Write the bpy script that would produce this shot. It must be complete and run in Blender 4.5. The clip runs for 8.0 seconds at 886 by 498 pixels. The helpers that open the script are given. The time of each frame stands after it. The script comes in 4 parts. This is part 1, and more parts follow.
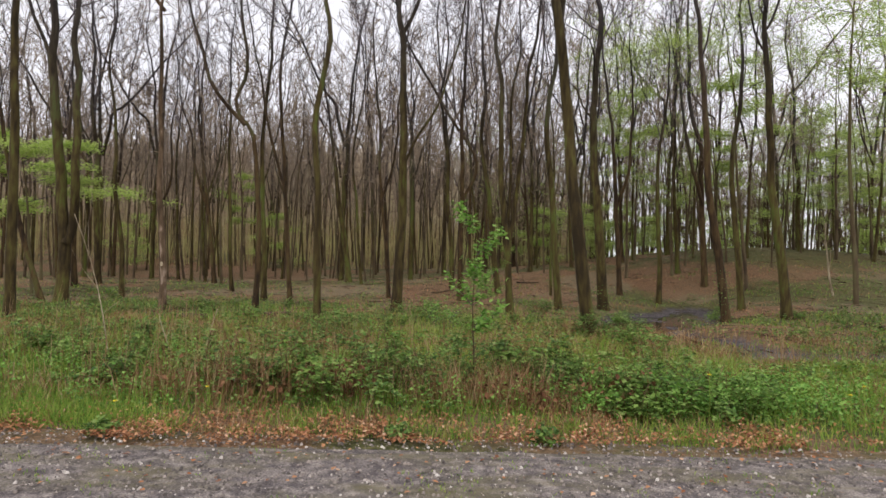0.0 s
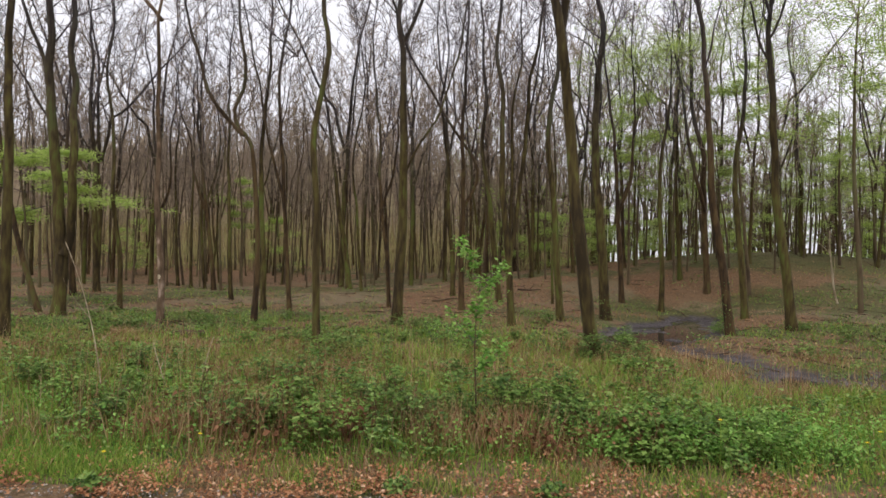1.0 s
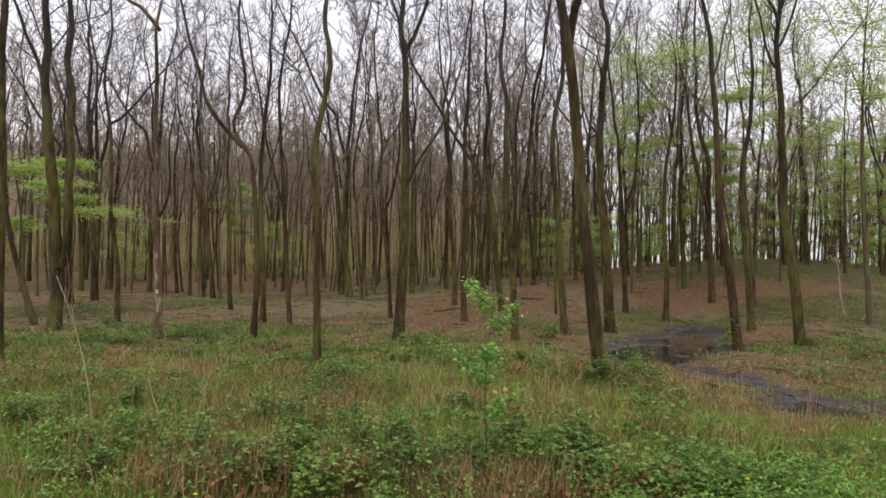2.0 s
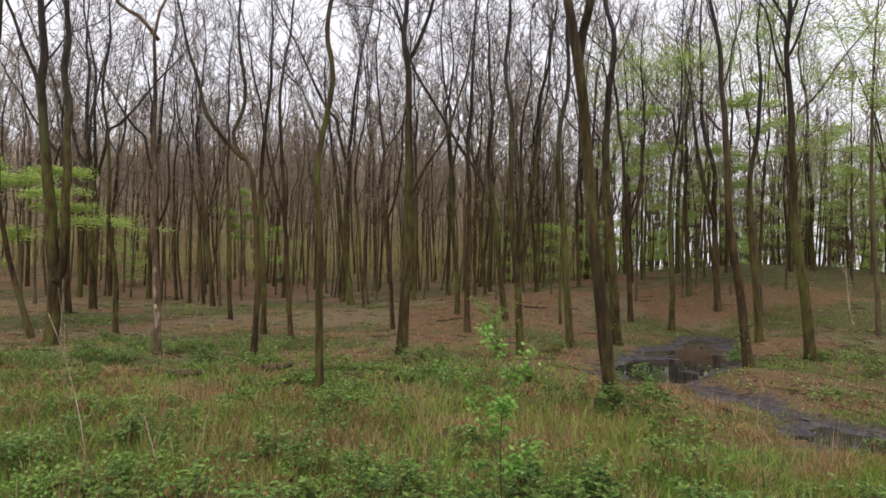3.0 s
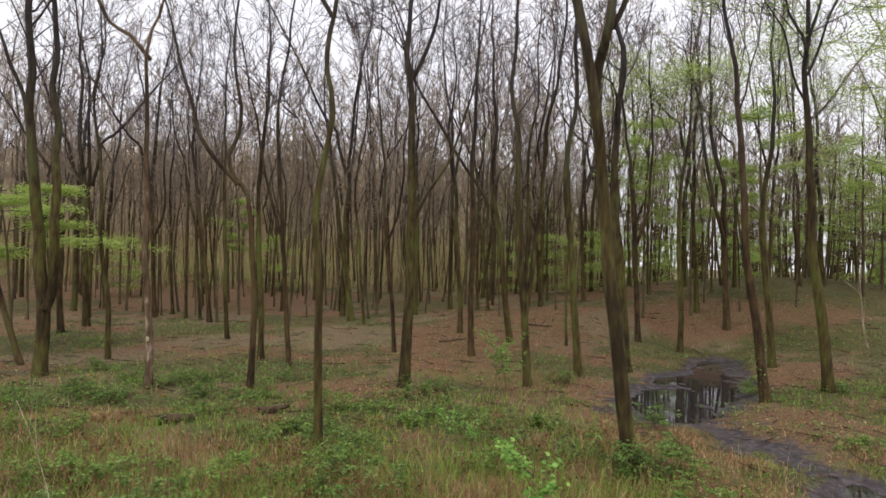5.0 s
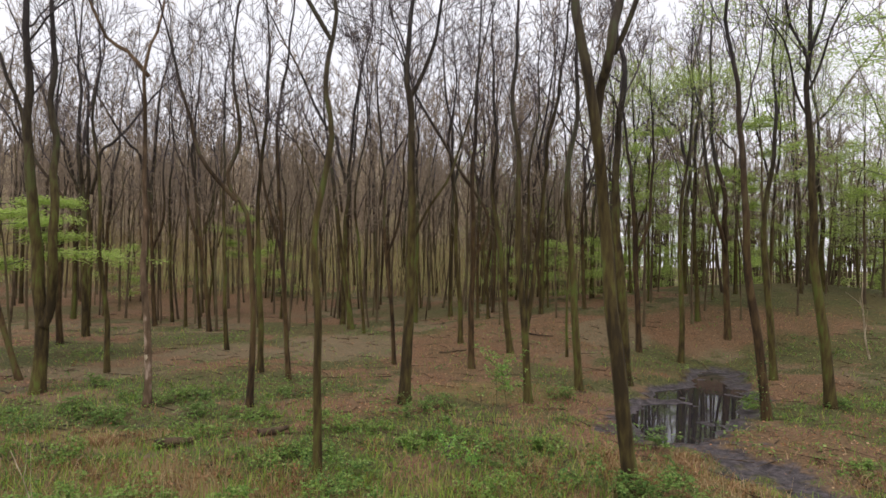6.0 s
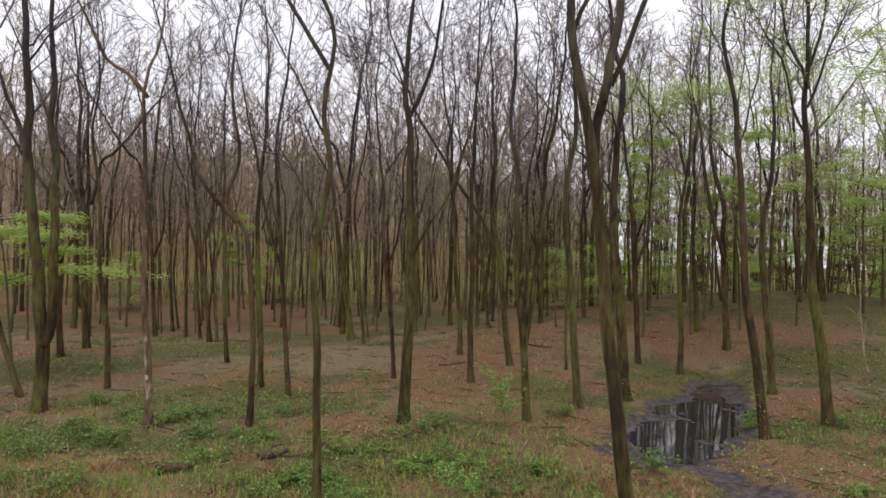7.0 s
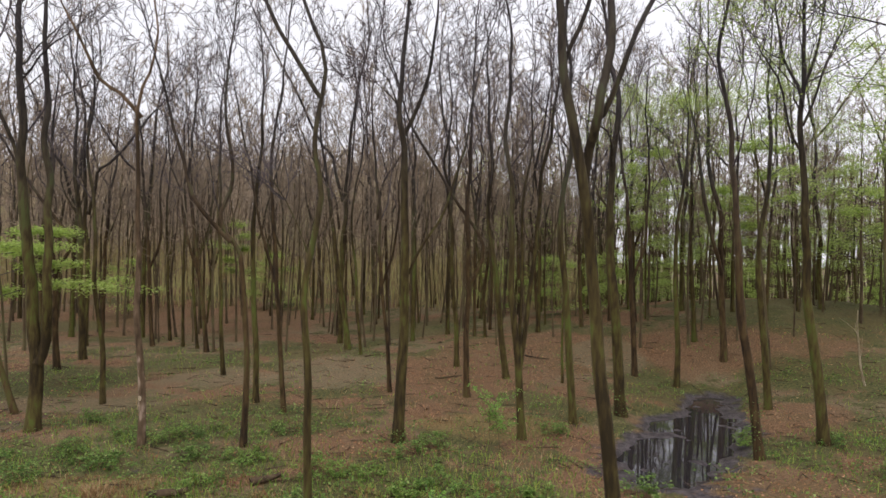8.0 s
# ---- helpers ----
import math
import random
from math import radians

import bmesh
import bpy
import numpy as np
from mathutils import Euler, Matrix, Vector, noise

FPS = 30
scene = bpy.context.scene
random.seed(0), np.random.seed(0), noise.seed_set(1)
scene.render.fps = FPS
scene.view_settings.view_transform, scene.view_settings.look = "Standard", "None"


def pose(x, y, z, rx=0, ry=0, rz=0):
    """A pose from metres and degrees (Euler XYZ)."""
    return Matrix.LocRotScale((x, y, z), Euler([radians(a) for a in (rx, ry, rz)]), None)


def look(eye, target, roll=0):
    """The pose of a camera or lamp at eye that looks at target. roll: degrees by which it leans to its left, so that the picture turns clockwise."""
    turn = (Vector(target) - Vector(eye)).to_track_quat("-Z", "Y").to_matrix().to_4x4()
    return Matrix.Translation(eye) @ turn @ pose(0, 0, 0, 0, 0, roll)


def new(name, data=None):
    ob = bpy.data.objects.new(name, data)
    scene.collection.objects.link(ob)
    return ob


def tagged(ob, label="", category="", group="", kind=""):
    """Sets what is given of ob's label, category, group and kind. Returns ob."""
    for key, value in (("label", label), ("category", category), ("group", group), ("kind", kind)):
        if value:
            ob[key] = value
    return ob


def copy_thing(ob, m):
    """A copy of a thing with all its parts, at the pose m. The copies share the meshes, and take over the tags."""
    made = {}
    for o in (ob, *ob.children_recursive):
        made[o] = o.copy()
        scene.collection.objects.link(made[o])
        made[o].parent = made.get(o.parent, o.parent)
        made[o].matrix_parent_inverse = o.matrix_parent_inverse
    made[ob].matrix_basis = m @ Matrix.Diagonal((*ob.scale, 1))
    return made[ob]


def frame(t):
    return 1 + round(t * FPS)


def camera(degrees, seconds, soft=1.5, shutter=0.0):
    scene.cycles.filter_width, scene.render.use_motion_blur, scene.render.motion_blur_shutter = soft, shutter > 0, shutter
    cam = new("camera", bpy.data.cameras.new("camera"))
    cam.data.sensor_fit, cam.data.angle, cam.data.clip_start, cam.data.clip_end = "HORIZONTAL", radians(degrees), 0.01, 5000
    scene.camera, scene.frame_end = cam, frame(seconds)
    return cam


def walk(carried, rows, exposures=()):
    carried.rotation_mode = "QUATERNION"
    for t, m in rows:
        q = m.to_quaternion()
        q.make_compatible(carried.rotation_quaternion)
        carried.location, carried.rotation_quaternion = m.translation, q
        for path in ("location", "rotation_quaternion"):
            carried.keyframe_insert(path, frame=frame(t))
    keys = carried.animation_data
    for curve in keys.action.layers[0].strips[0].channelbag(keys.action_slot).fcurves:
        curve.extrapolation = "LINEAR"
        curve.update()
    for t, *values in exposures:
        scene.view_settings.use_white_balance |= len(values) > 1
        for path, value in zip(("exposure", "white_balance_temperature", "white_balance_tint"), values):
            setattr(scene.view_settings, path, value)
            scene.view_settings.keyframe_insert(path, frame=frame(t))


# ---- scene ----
cam = camera(70.2, 8.0, soft=1.6)
PATH = [
    (0, (0.358, -0.557, 1.638), (0.331, 1.442, 1.694), 1.4),
    (0.5, (0.363, -0.498, 1.835), (0.335, 1.501, 1.891), 1.4),
    (1, (0.341, -0.332, 2.083), (0.312, 1.667, 2.136), 1.3),
    (1.5, (0.286, -0.154, 2.322), (0.257, 1.845, 2.375), 1.3),
    (3, (0.076, 0.429, 3.058), (0.047, 2.428, 3.107), 1.3),
    (3.5, (-0.019, 0.62, 3.284), (-0.046, 2.619, 3.332), 1.3),
    (4, (-0.055, 0.84, 3.496), (-0.082, 2.839, 3.543), 1.3),
    (4.5, (-0.095, 1.08, 3.785), (-0.122, 3.079, 3.829), 1.4),
    (6, (-0.119, 1.336, 4.675), (-0.147, 3.335, 4.71), 1.3),
    (6.5, (-0.113, 1.301, 5.006), (-0.142, 3.301, 5.038), 1.3),
    (7, (-0.085, 1.251, 5.336), (-0.114, 3.25, 5.367), 1.2),
    (7.5, (-0.004, 1.236, 5.668), (-0.033, 3.235, 5.698), 1.2),
    (8, (0.108, 1.295, 6.032), (0.077, 3.294, 6.057), 1.2),
]
walk(cam, [(t, look(eye, aim, roll)) for t, eye, aim, roll in PATH])

# ---- overcast light ----
world = bpy.data.worlds.new("overcast_sky")
world.use_nodes = True
scene.world = world
wn = world.node_tree
wn.nodes.clear()
sky = wn.nodes.new("ShaderNodeTexSky")
sky.sky_type, sky.sun_disc = "NISHITA", False
sky.sun_elevation, sky.sun_rotation = radians(48), radians(200)
sky.air_density, sky.dust_density = 1.0, 4.0
dim = wn.nodes.new("ShaderNodeMix")
dim.data_type, dim.blend_type = "RGBA", "MULTIPLY"
dim.inputs["Factor"].default_value = 1.0
dim.inputs["B"].default_value = (0.10, 0.10, 0.10, 1)
cloud = wn.nodes.new("ShaderNodeMix")
cloud.data_type = "RGBA"
cloud.inputs["Factor"].default_value = 0.85
cloud.inputs["B"].default_value = (1.0, 0.98, 1.045, 1)
background = wn.nodes.new("ShaderNodeBackground")
background.inputs["Strength"].default_value = 1.0
world_out = wn.nodes.new("ShaderNodeOutputWorld")
wn.links.new(sky.outputs["Color"], dim.inputs["A"])
wn.links.new(dim.outputs["Result"], cloud.inputs["A"])
wn.links.new(cloud.outputs["Result"], background.inputs["Color"])
wn.links.new(background.outputs["Background"], world_out.inputs["Surface"])

sun_data = bpy.data.lights.new("sun", "SUN")
sun_data.energy, sun_data.angle, sun_data.color = 1.5, radians(70), (1.0, 0.95, 0.86)
sun = new("sun", sun_data)
sun.matrix_world = look((0, 0, 60), (8, 22, 0))
scene.view_settings.exposure = 0.25


# ---- materials ----
def ramp_material(name, stops, scale, rough=0.9, bump=0.3, detail=6, stretch=(1, 1, 1), island=0.0, glow=0.0, spec=0.3, bare=()):
    """A rough natural surface: noise at two scales through a colour ramp, with relief; bare: the darker stops of the
    upper stem, backlit tone put into colour, above the algae of the lower stem.
    """
    mat = bpy.data.materials.new(name)
    mat.use_nodes = True
    nt = mat.node_tree
    nodes, links = nt.nodes, nt.links
    bsdf = nodes["Principled BSDF"]
    bsdf.inputs["Roughness"].default_value = rough
    bsdf.inputs["Specular IOR Level"].default_value = spec
    geo = nodes.new("ShaderNodeNewGeometry")
    mapping = nodes.new("ShaderNodeMapping")
    mapping.inputs["Scale"].default_value = stretch
    links.new(geo.outputs["Position"], mapping.inputs["Vector"])
    fine = nodes.new("ShaderNodeTexNoise")
    fine.inputs["Scale"].default_value, fine.inputs["Detail"].default_value = scale, detail
    broad = nodes.new("ShaderNodeTexNoise")
    broad.inputs["Scale"].default_value, broad.inputs["Detail"].default_value = scale * 0.13, 3
    for tex in (fine, broad):
        links.new(mapping.outputs["Vector"], tex.inputs["Vector"])
    mix = nodes.new("ShaderNodeMath")
    mix.operation = "ADD"
    half = nodes.new("ShaderNodeMath")
    half.operation, half.inputs[1].default_value = "MULTIPLY", 0.5
    links.new(fine.outputs["Fac"], mix.inputs[0])
    links.new(broad.outputs["Fac"], mix.inputs[1])
    links.new(mix.outputs[0], half.inputs[0])
    value = half.outputs[0]
    if island:
        blend = nodes.new("ShaderNodeMix")
        blend.inputs["Factor"].default_value = island
        links.new(value, blend.inputs["A"])
        links.new(geo.outputs["Random Per Island"], blend.inputs["B"])
        value = blend.outputs["Result"]
    def coloured(marks):
        ramp = nodes.new("ShaderNodeValToRGB")
        while len(ramp.color_ramp.elements) < len(marks):
            ramp.color_ramp.elements.new(0.5)
        for element, (where, colour) in zip(ramp.color_ramp.elements, marks):
            element.position, element.color = where, (*colour, 1)
        links.new(value, ramp.inputs["Fac"])
        return ramp.outputs["Color"]

    colour = coloured(stops)
    # blends up the stem from algae colours to the painted backlit tone
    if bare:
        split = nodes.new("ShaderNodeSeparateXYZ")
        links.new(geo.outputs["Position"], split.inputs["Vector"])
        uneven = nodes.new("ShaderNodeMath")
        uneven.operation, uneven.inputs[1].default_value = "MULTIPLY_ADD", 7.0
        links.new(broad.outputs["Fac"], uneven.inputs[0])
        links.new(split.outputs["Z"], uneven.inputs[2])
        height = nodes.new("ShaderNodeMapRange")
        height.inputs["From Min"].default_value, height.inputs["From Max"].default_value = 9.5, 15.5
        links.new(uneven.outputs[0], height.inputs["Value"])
        backlit = nodes.new("ShaderNodeMix")
        backlit.data_type = "RGBA"
        links.new(height.outputs["Result"], backlit.inputs["Factor"])
        links.new(colour, backlit.inputs["A"])
        links.new(coloured(bare), backlit.inputs["B"])
        colour = backlit.outputs["Result"]
    links.new(colour, bsdf.inputs["Base Color"])
    if bump:
        relief = nodes.new("ShaderNodeBump")
        relief.inputs["Strength"].default_value, relief.inputs["Distance"].default_value = bump, 0.03
        links.new(fine.outputs["Fac"], relief.inputs["Height"])
        links.new(relief.outputs["Normal"], bsdf.inputs["Normal"])
    if glow:
        through_leaf = nodes.new("ShaderNodeBsdfTranslucent")
        links.new(colour, through_leaf.inputs["Color"])
        blend = nodes.new("ShaderNodeMixShader")
        blend.inputs["Fac"].default_value = glow
        links.new(bsdf.outputs["BSDF"], blend.inputs[1])
        links.new(through_leaf.outputs["BSDF"], blend.inputs[2])
        links.new(blend.outputs["Shader"], nodes["Material Output"].inputs["Surface"])
    return mat


# dark stops for upper stems: backlighting by the sky painted into the bark
BACKLIT_BARK = [(0.40, (0.020, 0.017, 0.018)), (0.48, (0.036, 0.030, 0.031)), (0.55, (0.050, 0.042, 0.042)), (0.62, (0.058, 0.052, 0.044))]
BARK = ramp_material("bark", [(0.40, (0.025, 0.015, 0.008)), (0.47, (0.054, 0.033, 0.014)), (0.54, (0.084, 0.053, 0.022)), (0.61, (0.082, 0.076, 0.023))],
                     9, 0.95, 0.6, 8, (1, 1, 0.22), bare=BACKLIT_BARK)
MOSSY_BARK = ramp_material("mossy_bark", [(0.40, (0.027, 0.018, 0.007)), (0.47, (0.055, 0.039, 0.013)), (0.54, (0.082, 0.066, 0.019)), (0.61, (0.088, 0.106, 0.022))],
                           9, 0.95, 0.6, 8, (1, 1, 0.22), bare=BACKLIT_BARK)
# far stems and twigs coloured pale: distance haze painted in, offsetting their self-shading
HAZY_TWIG = ramp_material("hazy_far_twigs", [(0.4, (0.24, 0.172, 0.122)), (0.5, (0.39, 0.300, 0.215)), (0.6, (0.44, 0.385, 0.23))], 0.6, 0.95, 0)
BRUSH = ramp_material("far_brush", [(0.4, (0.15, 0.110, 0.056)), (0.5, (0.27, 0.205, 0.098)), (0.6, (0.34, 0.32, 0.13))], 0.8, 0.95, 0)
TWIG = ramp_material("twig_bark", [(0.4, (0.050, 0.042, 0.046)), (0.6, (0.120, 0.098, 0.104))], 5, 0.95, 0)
# paler version of twig_bark for background crowns, with aerial haze in the colour
HAZY_CROWN = ramp_material("hazy_crown_twigs", [(0.4, (0.130, 0.100, 0.076)), (0.6, (0.290, 0.228, 0.168))], 3, 0.95, 0)
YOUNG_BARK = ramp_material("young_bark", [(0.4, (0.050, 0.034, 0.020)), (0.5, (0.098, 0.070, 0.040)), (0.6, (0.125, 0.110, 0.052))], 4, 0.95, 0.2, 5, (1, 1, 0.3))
SPRING_LEAF = ramp_material("spring_leaf", [(0.2, (0.24, 0.36, 0.06)), (0.5, (0.38, 0.50, 0.12)), (0.8, (0.55, 0.64, 0.24))], 1.5, 0.6, 0, 3, island=0.6, glow=0.55)
HAZEL_LEAF = ramp_material("hazel_leaf", [(0.2, (0.09, 0.22, 0.03)), (0.5, (0.18, 0.36, 0.06)), (0.8, (0.30, 0.48, 0.11))], 1.5, 0.55, 0, 3, island=0.6, glow=0.35)
BRAMBLE_LEAF = ramp_material("bramble_leaf", [(0.1, (0.026, 0.062, 0.013)), (0.4, (0.084, 0.160, 0.032)), (0.7, (0.170, 0.268, 0.056)), (0.95, (0.33, 0.40, 0.15))], 2.0, 0.65, 0, 3, island=0.7, glow=0.25, spec=0.25)
BRAMBLE_YOUNG = ramp_material("young_bramble_leaf", [(0.1, (0.040, 0.082, 0.014)), (0.4, (0.110, 0.200, 0.034)), (0.7, (0.195, 0.300, 0.060)), (0.95, (0.34, 0.42, 0.15))], 2.0, 0.65, 0, 3, island=0.7, glow=0.3, spec=0.25)
CANE = ramp_material("bramble_cane", [(0.3, (0.075, 0.04, 0.022)), (0.7, (0.17, 0.105, 0.055))], 5, 0.9, 0)
GRASS = ramp_material("grass_blade", [(0.15, (0.055, 0.14, 0.018)), (0.45, (0.165, 0.295, 0.040)), (0.7, (0.31, 0.39, 0.070)), (0.92, (0.44, 0.31, 0.12))], 0.7, 0.7, 0, 3, island=0.5, glow=0.25)
DRY_GRASS = ramp_material("dry_stem", [(0.1, (0.14, 0.068, 0.030)), (0.5, (0.30, 0.175, 0.078)), (0.9, (0.48, 0.37, 0.21))], 1.0, 0.8, 0, 3, island=0.7, glow=0.15)
LITTER = ramp_material("dead_leaf", [(0.1, (0.13, 0.046, 0.020)), (0.45, (0.31, 0.130, 0.055)), (0.78, (0.44, 0.23, 0.115)), (0.98, (0.62, 0.44, 0.31))], 2.0, 0.8, 0, 3, island=0.8, glow=0.1)
BRACKEN = ramp_material("dead_bracken", [(0.1, (0.075, 0.030, 0.014)), (0.5, (0.175, 0.078, 0.036)), (0.9, (0.30, 0.165, 0.085))], 2.0, 0.85, 0, 3, island=0.7, glow=0.1)
STONE = ramp_material("gravel_stone", [(0.1, (0.085, 0.074, 0.070)), (0.45, (0.16, 0.138, 0.125)), (0.8, (0.34, 0.29, 0.255)), (0.97, (0.74, 0.70, 0.66))], 6, 0.85, 0.2, 4, island=0.8)
PETAL = ramp_material("yellow_petal", [(0.3, (0.75, 0.55, 0.02)), (0.7, (0.9, 0.75, 0.04))], 30, 0.7, 0)
PEELING = ramp_material("peeling_bark", [(0.42, (0.05, 0.032, 0.018)), (0.5, (0.095, 0.062, 0.036)), (0.57, (0.15, 0.10, 0.062)), (0.62, (0.34, 0.25, 0.19))], 7, 0.9, 0.5, 8, (1, 1, 0.3))
STRAW = ramp_material("bleached_wood", [(0.4, (0.26, 0.20, 0.13)), (0.6, (0.50, 0.42, 0.30))], 12, 0.9, 0.2)
ROTTEN = ramp_material("rotten_wood", [(0.35, (0.02, 0.014, 0.01)), (0.5, (0.07, 0.045, 0.028)), (0.65, (0.12, 0.09, 0.05))], 8, 0.95, 0.6)


def ground_material():
    mat = bpy.data.materials.new("forest_floor")
    mat.use_nodes = True
    nodes, links = mat.node_tree.nodes, mat.node_tree.links
    bsdf = nodes["Principled BSDF"]
    bsdf.inputs["Roughness"].default_value = 0.95
    bsdf.inputs["Specular IOR Level"].default_value = 0.25
    geo = nodes.new("ShaderNodeNewGeometry")

    def noise_at(scale, detail=5, rough=0.6):
        tex = nodes.new("ShaderNodeTexNoise")
        tex.inputs["Scale"].default_value, tex.inputs["Detail"].default_value, tex.inputs["Roughness"].default_value = scale, detail, rough
        links.new(geo.outputs["Position"], tex.inputs["Vector"])
        return tex.outputs["Fac"]

    def ramp_of(fac, stops):
        ramp = nodes.new("ShaderNodeValToRGB")
        while len(ramp.color_ramp.elements) < len(stops):
            ramp.color_ramp.elements.new(0.5)
        for element, (where, colour) in zip(ramp.color_ramp.elements, stops):
            element.position, element.color = where, (*colour, 1)
        links.new(fac, ramp.inputs["Fac"])
        return ramp.outputs["Color"]

    def blend(a, b, fac):
        mix = nodes.new("ShaderNodeMix")
        mix.data_type = "RGBA"
        links.new(fac, mix.inputs["Factor"])
        links.new(a, mix.inputs["A"])
        links.new(b, mix.inputs["B"])
        return mix.outputs["Result"]

    litter = ramp_of(noise_at(14, 8, 0.75), [(0.36, (0.042, 0.022, 0.012)), (0.5, (0.150, 0.084, 0.044)), (0.64, (0.27, 0.165, 0.094))])
    green = ramp_of(noise_at(10, 8, 0.75), [(0.38, (0.020, 0.022, 0.008)), (0.5, (0.072, 0.074, 0.024)), (0.64, (0.155, 0.138, 0.050))])
    grey = ramp_of(noise_at(12, 8, 0.75), [(0.34, (0.062, 0.048, 0.027)), (0.5, (0.150, 0.116, 0.066)), (0.66, (0.25, 0.195, 0.118))])
    mud = ramp_of(noise_at(5, 6, 0.7), [(0.36, (0.022, 0.018, 0.019)), (0.5, (0.056, 0.046, 0.050)), (0.62, (0.105, 0.088, 0.092))])
    split = nodes.new("ShaderNodeSeparateXYZ")
    links.new(geo.outputs["Position"], split.inputs["Vector"])
    inward = nodes.new("ShaderNodeMapRange")
    inward.inputs["From Min"].default_value, inward.inputs["From Max"].default_value = 20, 34
    inward.inputs["To Min"].default_value, inward.inputs["To Max"].default_value = 0.01, -0.02
    links.new(split.outputs["Y"], inward.inputs["Value"])
    mossy = nodes.new("ShaderNodeMath")
    links.new(noise_at(0.34, 7, 0.68), mossy.inputs[0])
    links.new(inward.outputs["Result"], mossy.inputs[1])
    patches = ramp_of(mossy.outputs[0], [(0.47, (0, 0, 0)), (0.54, (1, 1, 1))])
    washed = ramp_of(noise_at(0.17, 6, 0.65), [(0.45, (0, 0, 0)), (0.55, (0.95, 0.95, 0.95))])
    colour = blend(blend(litter, grey, washed), green, patches)
    straw = ramp_of(noise_at(11, 8, 0.75), [(0.36, (0.055, 0.040, 0.015)), (0.5, (0.155, 0.112, 0.044)), (0.64, (0.26, 0.190, 0.082))])
    cover_kind = nodes.new("ShaderNodeAttribute")
    cover_kind.attribute_name = "cover"
    kinds = nodes.new("ShaderNodeSeparateColor")
    links.new(cover_kind.outputs["Color"], kinds.inputs["Color"])
    frayed = noise_at(1.7, 9, 0.85)

    def where(amount):
        torn = nodes.new("ShaderNodeMath")
        torn.operation, torn.inputs[1].default_value = "MULTIPLY_ADD", 1.5
        links.new(amount, torn.inputs[0])
        links.new(frayed, torn.inputs[2])
        return ramp_of(torn.outputs[0], [(0.80, (0, 0, 0)), (1.0, (0.45, 0.45, 0.45)), (1.4, (0.74, 0.74, 0.74))])

    colour = blend(colour, litter, where(kinds.outputs["Red"]))
    colour = blend(colour, straw, where(kinds.outputs["Blue"]))
    colour = blend(colour, green, where(kinds.outputs["Green"]))
    colour = blend(colour, grey, where(cover_kind.outputs["Alpha"]))
    low = nodes.new("ShaderNodeMapRange")
    low.inputs["From Min"].default_value, low.inputs["From Max"].default_value = 0.05, -0.03
    ragged = nodes.new("ShaderNodeMath")
    ragged.operation, ragged.inputs[1].default_value = "MULTIPLY_ADD", 0.34
    links.new(noise_at(2.4, 6, 0.7), ragged.inputs[0])
    links.new(split.outputs["Z"], ragged.inputs[2])
    links.new(ragged.outputs[0], low.inputs["Value"])
    colour = blend(colour, mud, low.outputs["Result"])
    links.new(colour, bsdf.inputs["Base Color"])
    wet = nodes.new("ShaderNodeMapRange")
    wet.inputs["From Min"].default_value, wet.inputs["From Max"].default_value = -0.16, -0.28
    wet.inputs["To Min"].default_value, wet.inputs["To Max"].default_value = 0.95, 0.45
    links.new(split.outputs["Z"], wet.inputs["Value"])
    links.new(wet.outputs["Result"], bsdf.inputs["Roughness"])
    relief = nodes.new("ShaderNodeBump")
    relief.inputs["Strength"].default_value, relief.inputs["Distance"].default_value = 0.7, 0.06
    links.new(noise_at(16, 8, 0.7), relief.inputs["Height"])
    links.new(relief.outputs["Normal"], bsdf.inputs["Normal"])
    return mat


def water_material():
    mat = bpy.data.materials.new("still_water")
    mat.use_nodes = True
    nodes, links = mat.node_tree.nodes, mat.node_tree.links
    bsdf = nodes["Principled BSDF"]
    bsdf.inputs["Base Color"].default_value = (0.022, 0.020, 0.024, 1)
    bsdf.inputs["Roughness"].default_value = 0.03
    bsdf.inputs["IOR"].default_value = 1.33
    bsdf.inputs["Specular IOR Level"].default_value = 0.9
    tex = nodes.new("ShaderNodeTexNoise")
    tex.inputs["Scale"].default_value = 3.0
    relief = nodes.new("ShaderNodeBump")
    relief.inputs["Strength"].default_value, relief.inputs["Distance"].default_value = 0.05, 0.02
    links.new(tex.outputs["Fac"], relief.inputs["Height"])
    links.new(relief.outputs["Normal"], bsdf.inputs["Normal"])
    return mat


FLOOR, WATER = ground_material(), water_material()


